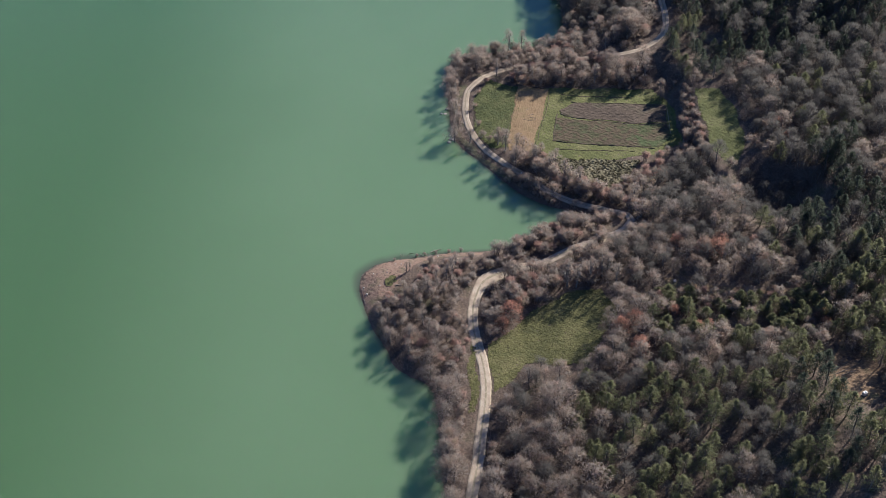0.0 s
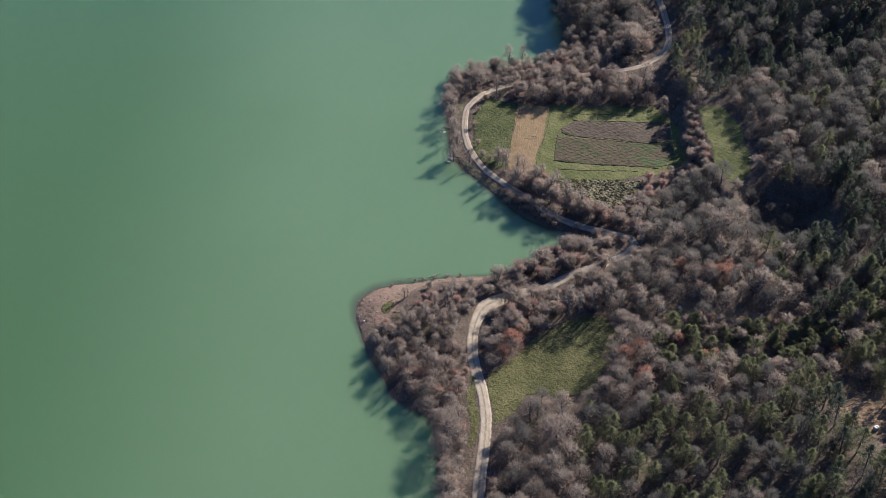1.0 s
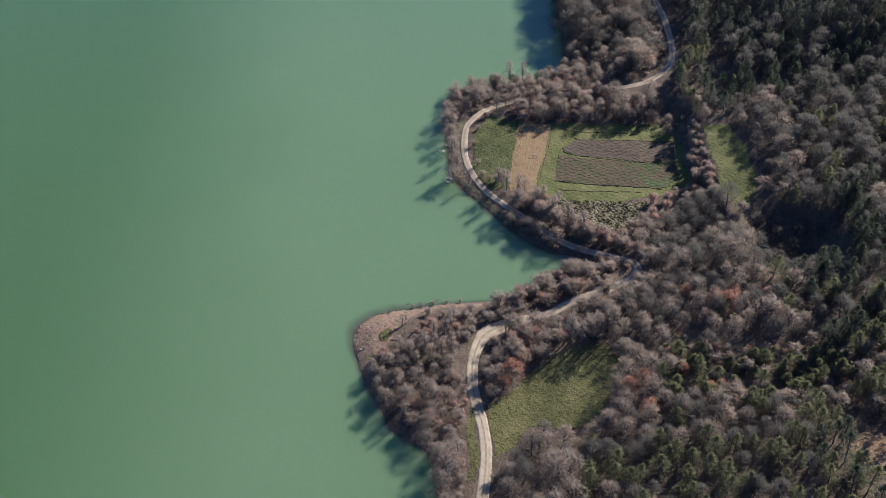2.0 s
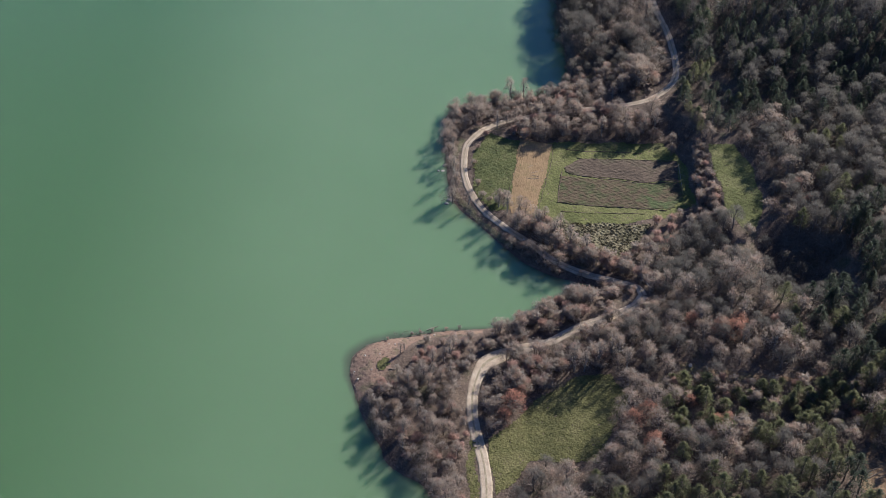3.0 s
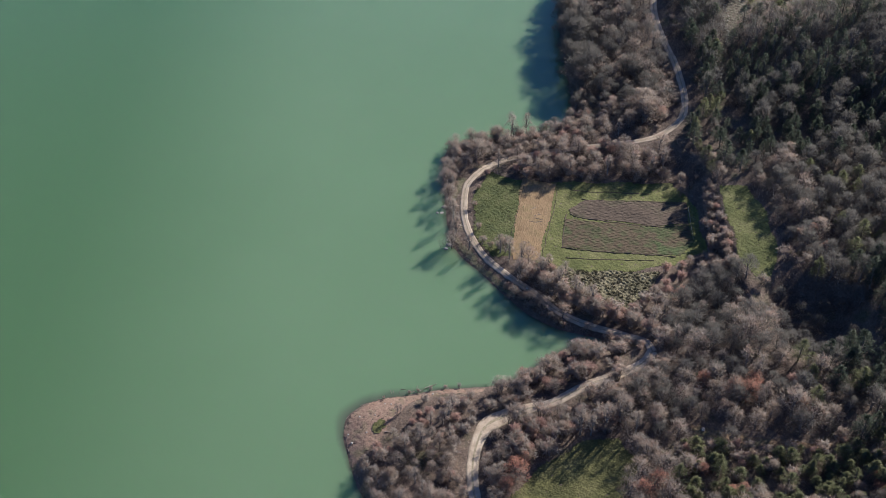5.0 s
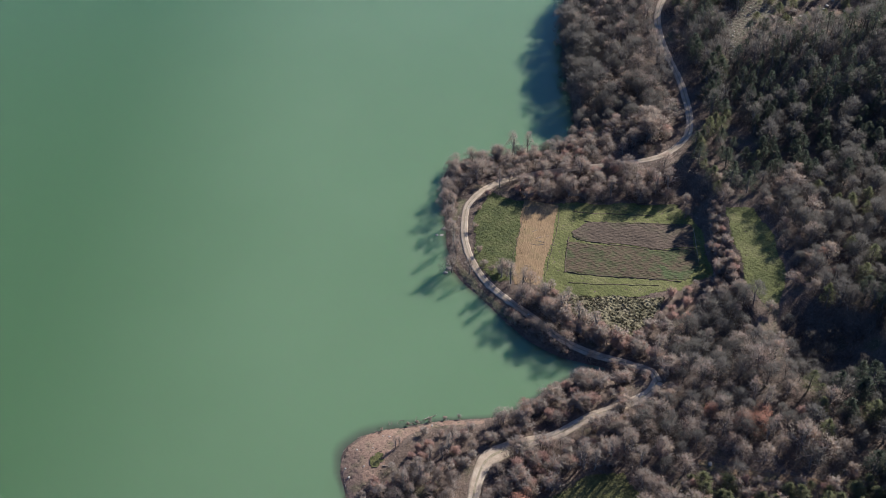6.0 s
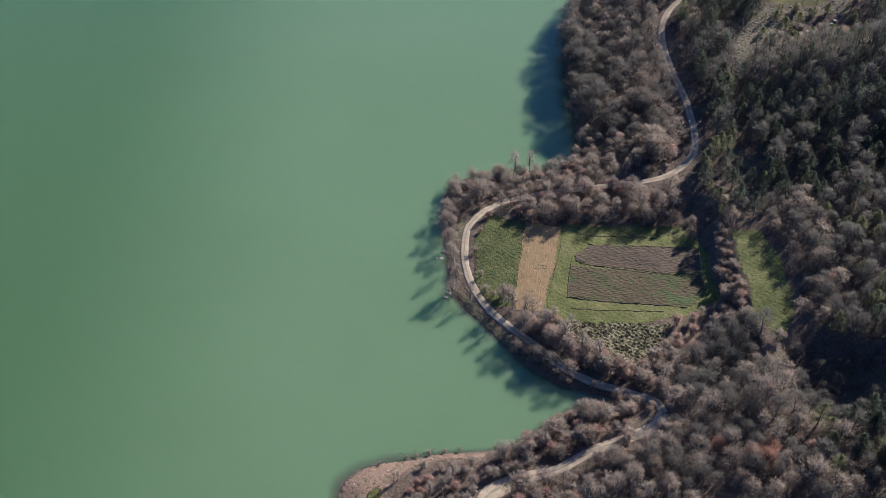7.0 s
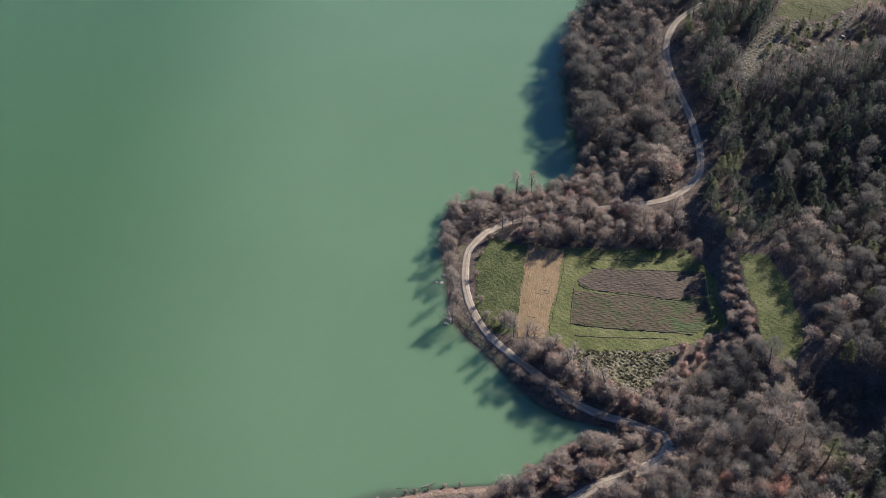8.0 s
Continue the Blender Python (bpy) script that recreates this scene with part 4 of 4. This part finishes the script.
# ---------------------------------------------------------------- furrows, grass, brush
def furrow(points, wide, tall, label, mat=SOIL, name="soil_bank"):
    """A low crumbling bank of dark soil thrown up along a plough line."""
    line = curve(points, 0.5)
    way = np.gradient(line, axis=0)
    way /= np.linalg.norm(way, axis=1)[:, None]
    side = np.stack([way[:, 1], -way[:, 0]], 1)
    at, up = np.array([-1, -0.45, 0.1, 0.6, 1.0]), np.array([-0.12, 0.75, 1.0, 0.5, -0.12])
    rows = []
    for k, p in enumerate(line):
        n = noise.noise((p[0] * 0.7, p[1] * 0.7, 1))
        q = p + side[k] * (at * wide * (1 + 0.35 * n) + 0.4 * noise.noise((p[0] * 0.3, p[1] * 0.3, 6)))[:, None]
        rows.append(np.c_[q, height(q[:, 0], q[:, 1]) + 0.12 + up * tall * max(0.15, 1 + 1.3 * noise.noise((p[0] * 0.6, p[1] * 0.6, 2)))])
    m = len(at)
    i = (np.arange(len(line) - 1)[:, None] * m + np.arange(m - 1)).ravel()
    ob = new(name, mesh_from(name, np.vstack(rows), np.stack([i, i + 1, i + m + 1, i + m], 1), [mat]))
    tagged(ob, label, "furrow", "plough lines in the field", "structure")


PLOUGH = "dark crumbling soil bank along a plough line"
furrow([(42.4, 367.4), (44.8, 365.4), (51.6, 363.6), (57.5, 362.6), (62.5, 361.4), (70.6, 360.1), (75.3, 360.6), (80.8, 361.3)], 0.26, 0.12, PLOUGH)
furrow([(38.2, 349.9), (44.9, 348.4), (53.1, 347.4), (61.5, 346.6), (68, 345.8), (74, 345.2)], 0.26, 0.14, PLOUGH)
furrow([(41.3, 367), (39.4, 356.7), (38.7, 349.6)], 0.2, 0.1, PLOUGH)
furrow([(43.7, 380.5), (49.8, 379.1), (58.7, 378.8), (70, 377.6)], 0.16, 0.08, PLOUGH)
furrow([(46.8, 375.2), (53.7, 374.1), (63.3, 373.9), (73.6, 373.4), (81.6, 373)], 0.2, 0.1, PLOUGH)
furrow([(39.2, 344.8), (46.2, 344), (54.4, 343.7), (66.8, 343.2)], 0.15, 0.07, PLOUGH)
EDGE = "dark soil edge beside the stubble strip"
furrow([(28.3, 383.3), (26.4, 374.2), (24.3, 364.4), (22.6, 356.8)], 0.1, 0.06, EDGE)
furrow([(39.2, 380.5), (37.3, 369.6), (35.1, 360.5), (32.6, 349.3), (31.7, 343.4)], 0.1, 0.06, EDGE)
WEST, EAST = np.array([(28.6, 383), (26.6, 374), (24.6, 364), (23.2, 354), (23, 345)]), np.array([(38.6, 381), (36.8, 370), (34.6, 360), (32, 349.5), (30.4, 344.4)])
for k in range(1, 7):
    furrow((WEST + (EAST - WEST) * k / 7).tolist(), 0.3, 0.03, "low straw-coloured row of cut stubble", STUBBLE, "stubble_row")
for k in range(1, 8):
    a, b = np.array([(40, 350.6), (58, 347.2), (77, 345)]), np.array([(42.3, 363.6), (58, 361), (78.5, 358.4)])
    furrow((a + (b - a) * k / 8).tolist(), 0.24, 0.05, "low row of sprouting soil across the bed", SOIL_GREEN, "soil_row")
for k in range(1, 5):
    a, b = np.array([(45, 366.3), (60, 363.4), (79.5, 362)]), np.array([(48, 373.8), (62, 372.9), (80, 372)])
    furrow((a + (b - a) * k / 5).tolist(), 0.24, 0.05, "low row of dark ploughed soil", SOIL, "soil_row")


def scatter(name, count, box, accept, tall, wide, mat, label, category, seed, spread=0.45, bunch=1):
    """Many upright blades over a piece of land, as one mesh."""
    g = np.random.default_rng(seed)
    x = np.repeat(g.uniform(box[0], box[1], count), bunch) + g.normal(size=count * bunch) * 0.3 * (bunch > 1)
    y = np.repeat(g.uniform(box[2], box[3], count), bunch) + g.normal(size=count * bunch) * 0.3 * (bunch > 1)
    ok = accept(x, y)
    x, y = x[ok], y[ok]
    z = height(x, y) + 0.02
    n = len(x)
    tip = np.stack([g.normal(size=n) * spread, g.normal(size=n) * spread, g.uniform(0.5, 1.0, n)], 1) * (tall * g.uniform(0.6, 1.2, n))[:, None]
    a = g.uniform(0, 6.28, n)
    half = np.stack([np.cos(a), np.sin(a), np.zeros(n)], 1) * wide / 2
    p = np.stack([x, y, z], 1)
    v = np.stack([p - half, p + half, p + tip], 1).reshape(-1, 3)
    lean = np.repeat(tip / np.linalg.norm(tip, axis=1)[:, None], 3, 0)
    tagged(new(name, mesh_from(name, v, np.arange(3 * n).reshape(-1, 3), [mat], bulge=lean)), label, category, kind="stuff")


def in_areas(*names):
    return lambda x, y: np.any([inside(AREAS[n], x, y) for n in names], axis=0)


def on_wood_floor(x, y):
    return (lookup(shore_d, x, y) > 0.4) & (lookup(road_d, x, y) > 2.2) & (lookup(free_d, x, y) > -0.6) & (x < 125 + 0.22 * (y - 185))


scatter("brushwood", 190000, (-28, 205, 180, 580), on_wood_floor, 1.2, 0.1, TWIG, "low brown brushwood covering the woodland floor", "undergrowth", 3, 0.7)
scatter("meadow_grass", 12000, (9, 53, 225, 271), in_areas("lower_meadow"), 0.3, 0.16, GRASS, "short rough green meadow grass", "grass", 4, 0.6)
scatter("meadow_grass", 9000, (9, 30, 344, 393), in_areas("grass_field"), 0.3, 0.16, FIELD_GREEN, "short rough green field grass", "grass", 5, 0.6)
scatter("meadow_grass", 6000, (90, 108, 325, 377), in_areas("upper_meadow"), 0.3, 0.16, LUSH, "short bright green meadow grass", "grass", 6, 0.6)
scatter("tussock_grass", 350, (35, 69, 319, 340), in_areas("tussock_field"), 0.75, 0.2, ROUGH_GRASS, "clumped dry grass tussocks in the rough field", "grass", 7, 0.5, 34)
scatter("verge_grass", 9000, (2, 26, 218, 392), in_areas("lane_verge", "lower_verge"), 0.4, 0.14, ROUGH_GRASS, "dry grass along the lane verges", "grass", 8, 0.6)


# ---------------------------------------------------------------- single small things
def rock_mesh(seed, sx, sy, sz, rough=0.25):
    bm = bmesh.new()
    bmesh.ops.create_icosphere(bm, subdivisions=2, radius=1.0)
    for v in bm.verts:
        k = 1 + rough * noise.noise(v.co * 1.4 + Vector((seed * 3.1, seed, 0))) + 0.12 * noise.noise(v.co * 4 + Vector((seed, 0, 5)))
        c = v.co * k
        v.co = Vector((max(-0.85, min(0.85, c.x)) * sx, max(-0.85, min(0.85, c.y)) * sy, max(-0.5, min(0.75, c.z)) * sz))
    me = bpy.data.meshes.new("boulder")
    bm.to_mesh(me)
    bm.free()
    return me


def boulder(seed, x, y, size, label, mat=STONE, flat=0.6, name="boulder"):
    me = rock_mesh(seed, size, size * 0.75, size * flat)
    me.materials.append(mat)
    ob = new(name, me)
    ob.matrix_world = pose(x, y, max(float(height(x, y)), -0.1) + size * flat * 0.2, 0, 0, seed * 47 % 360)
    return tagged(ob, label, "boulder", "boulders")


for k, (x, y, size) in enumerate([(0.8, 373.8, 0.9), (-1.3, 370.6, 0.7), (2.4, 353.7, 1.1), (1.5, 351.8, 0.9), (2.0, 356.2, 0.6)]):
    boulder(k + 1, x, y, size, "pale weathered boulder at the water's edge", STONE, 0.5)
for k, (x, y, size) in enumerate([(90.2, 258, 1.1), (90.6, 254, 0.9), (82, 244.6, 1.0), (84.5, 244.2, 0.8), (92.5, 242, 0.8), (88, 257.2, 0.6), (69, 269.5, 0.8)]):
    boulder(k + 11, x, y, size, "pale limestone boulder among the scrub", STONE, 0.55)
for k, (x, y, size) in enumerate([(-20.1, 272.8, 0.35), (-23.9, 269.9, 0.4), (-22.3, 278.9, 0.35), (-15.6, 283.8, 0.3), (-13.8, 283.4, 0.35), (-2.4, 287.7, 0.4), (-25, 273, 0.3), (-18, 279, 0.25)]):
    boulder(k + 31, x, y, size, "small pale stone on the muddy beach", STONE, 0.6)
for k, (x, y, size) in enumerate([(140, 484, 0.9), (151.7, 489.8, 1.0), (154.7, 493.2, 0.8), (150.3, 488.2, 0.8), (143, 486, 0.7), (137.5, 501.5, 0.7), (148, 485, 0.7)]):
    boulder(k + 51, x, y, size, "grey limestone boulder on the hillside", STONE, 0.6)


def stone_wall(points, tall, label):
    """A tumbled dry wall of single stones."""
    wall = tagged(new("dry_stone_wall"), label, "stone wall")
    shapes = [rock_mesh(70 + k, 0.32, 0.24, 0.14, 0.35) for k in range(5)]
    for me in shapes:
        me.materials.append(STONE)
    g = np.random.default_rng(len(points) * 13)
    for p in curve(points, 0.8):
        for layer in range(2):
            if g.random() < 0.35 + 0.25 * layer:
                continue
            x, y = p + g.normal(size=2) * (0.35, 0.8)
            ob = new("stone", shapes[int(g.integers(0, 5))])
            ob.parent = wall
            ob.matrix_basis = pose(x, y, float(height(x, y)) + 0.15 + layer * tall * 0.5, g.uniform(-15, 15), g.uniform(-15, 15), g.uniform(0, 360))
    return wall


TERRACE = "tumbled grey dry stone terrace wall below the clearing"
stone_wall([(116.7, 489.7), (122.8, 494.2), (129.5, 499.2), (139.2, 499.8), (147, 499), (156, 503)], 0.7, TERRACE)
stone_wall([(118, 486.5), (124, 490.2), (131, 495), (139, 496.8), (146, 496.4)], 0.6, TERRACE)
boulder(95, 2.6, 353.8, 1.3, "low pale rock shelf at the water's edge", STONE, 0.22, "rock_shelf")
boulder(96, 0.2, 370.6, 0.9, "low pale rock shelf at the water's edge", STONE, 0.2, "rock_shelf")
stone_wall([(113.6, 486), (113.4, 479), (111.4, 468), (109, 459)], 0.6, "tumbled pale dry stone wall beside the track")


def log(x0, y0, x1, y1, thick, label, name="driftwood_log", mat=DRIFT, sink=0.3):
    g = Grown(int(x0 * 7 + y0) % 97)
    a, b = np.array([x0, y0]), np.array([x1, y1])
    pts = []
    for t in (0, 0.33, 0.66, 1):
        q = a + (b - a) * t
        pts.append(np.array([q[0], q[1], max(0.0, float(height(*q))) + thick * (1 - sink) + 0.05 * math.sin(t * 7)]))
    g.tube(pts, [thick, thick * 0.9, thick * 0.7, thick * 0.35], 6)
    ob = new(name)
    tagged(ob, label, "log", "fallen logs")
    v, f, _, _ = g.arrays()
    stem = part("stem", mesh_from("stem", v, f, [mat], soft=True), None, ob)
    h = Grown(5)
    for t, w in ((1, 0.9), (2, -0.8)):
        d = pts[t + 1] - pts[t]
        d = np.array([d[0] * math.cos(w) - d[1] * math.sin(w), d[0] * math.sin(w) + d[1] * math.cos(w), 0.2])
        h = Grown(t)
        h.tube([pts[t], pts[t] + d * 0.7], [thick * 0.4, thick * 0.12], 4)
        v, f, _, _ = h.arrays()
        part("branch", mesh_from("branch", v, f, [mat], soft=True), None, stem)
    return ob


log(-4.7, 290.3, -1.2, 292.2, 0.16, "bleached driftwood log lying in shallow water")
g = np.random.default_rng(17)
for k in range(16):
    x, y = -14 + 19 * k / 15 + g.normal() * 0.6, 288.2 + 2.6 * k / 15 + g.normal() * 0.7
    a, size = g.uniform(0, 3.1), g.uniform(0.9, 2.0)
    log(x, y, x + math.cos(a) * size, y + math.sin(a) * size, 0.09, "dark dead branch lying in the shallows", "dead_branch", BARK, 0.5)
for x, y, a in ((-26, 279, 1.0), (-25.4, 272, 1.5), (-24.5, 267, 1.9), (-22.5, 283.8, 0.6), (-18, 286, 0.3), (-26.2, 275.6, 1.3)):
    log(x, y, x + math.cos(a) * 1.6, y + math.sin(a) * 1.6, 0.1, "dark wet branch washed up on the beach", "dead_branch", BARK, 0.4)
log(2.0, 357.5, 3.6, 352.5, 0.2, "bleached fallen trunk on the stony shore")
log(0.9, 375, 2.4, 372.4, 0.16, "bleached fallen trunk on the stony shore")
log(-15.2, 272.6, -13, 272.4, 0.15, "dark fallen log on the spit", "fallen_log", BARK)
log(81.9, 371, 80.9, 354, 0.1, "long pale pole lying across the field end", "fallen_pole")
log(103.5, 226, 110.5, 229.5, 0.14, "felled trunk on bare earth", "fallen_log", BARK)
log(104.5, 224.5, 111, 228, 0.14, "felled trunk on bare earth", "fallen_log", BARK)
log(106, 223.6, 111.5, 226.6, 0.13, "felled trunk on bare earth", "fallen_log", BARK)


# dark branch shapes added in place of bare-tree shadows on the stubble
for x0, y0, x1, y1 in ((30.4, 366, 35.2, 368), (28.6, 363.4, 33.8, 361.6), (31, 362.8, 35, 363.4), (26, 353, 30.5, 351.4), (29.5, 369.5, 33, 371.8), (27, 349.2, 30, 347.6), (30.5, 365, 36.4, 362.6)):
    log(x0, y0, x1, y1, 0.1, "thin dark branch shape standing for tree shadow on the stubble", "shadow_branch", BARK, 0.1)


def marker_post(x, y):
    post = tagged(new("marker_post"), "short white-topped marker post in grass", "post", "marker posts")
    g = Grown(1)
    z = float(height(x, y))
    g.tube([np.array([x, y, z - 0.1]), np.array([x, y, z + 0.75])], [0.09, 0.08], 6)
    v, f, _, _ = g.arrays()
    shaft = part("shaft", mesh_from("shaft", v, f, [DRIFT]), None, post)
    bm = bmesh.new()
    bmesh.ops.create_icosphere(bm, subdivisions=1, radius=0.24, matrix=Matrix.Translation((x, y, z + 0.85)))
    part("cap", bm, WHITE, shaft, "rounded white cap")


marker_post(22.0, 351.3)
marker_post(26.1, 330.0)


def container(x, y):
    """A small white tank with a pale roof sheet beside it."""
    z = float(height(x, y))
    tank = tagged(new("water_tank"), "small white water tank on bare earth", "tank")
    tank.matrix_basis = pose(x, y, z, 0, 0, 25)
    bm = bmesh.new()
    bmesh.ops.create_cube(bm, size=1.0, matrix=Matrix.Translation((0, 0, 0.75)) @ Matrix.Diagonal((1.3, 0.95, 1.0, 1)))
    bmesh.ops.bevel(bm, geom=bm.edges[:], offset=0.12, segments=2, affect="EDGES")
    body = part("body", bm, WHITE, tank)
    bm = bmesh.new()
    bmesh.ops.create_cube(bm, size=1.0, matrix=Matrix.Translation((0, 0, 0.1)) @ Matrix.Diagonal((1.5, 1.1, 0.2, 1)))
    bmesh.ops.bevel(bm, geom=bm.edges[:], offset=0.03, segments=1, affect="EDGES")
    part("pallet", bm, DRIFT, tank, "weathered wooden pallet")
    bm = bmesh.new()
    bmesh.ops.create_cone(bm, cap_ends=True, segments=12, radius1=0.22, radius2=0.2, depth=0.14, matrix=Matrix.Translation((0.2, 0, 1.3)))
    part("lid", bm, WHITE, body)


container(108.8, 214.0)
boulder(90, 107.2, 215.4, 0.4, "pale stone beside the white tank", STONE, 0.6)
patch("spit_grass", [(-19.5, 275), (-17, 278.8), (-14.2, 278.6), (-13.8, 275), (-16.5, 272.2)], GRASS, "small green grass patch on the spit", "grass patch", lift=0.2, ragged=1.6)
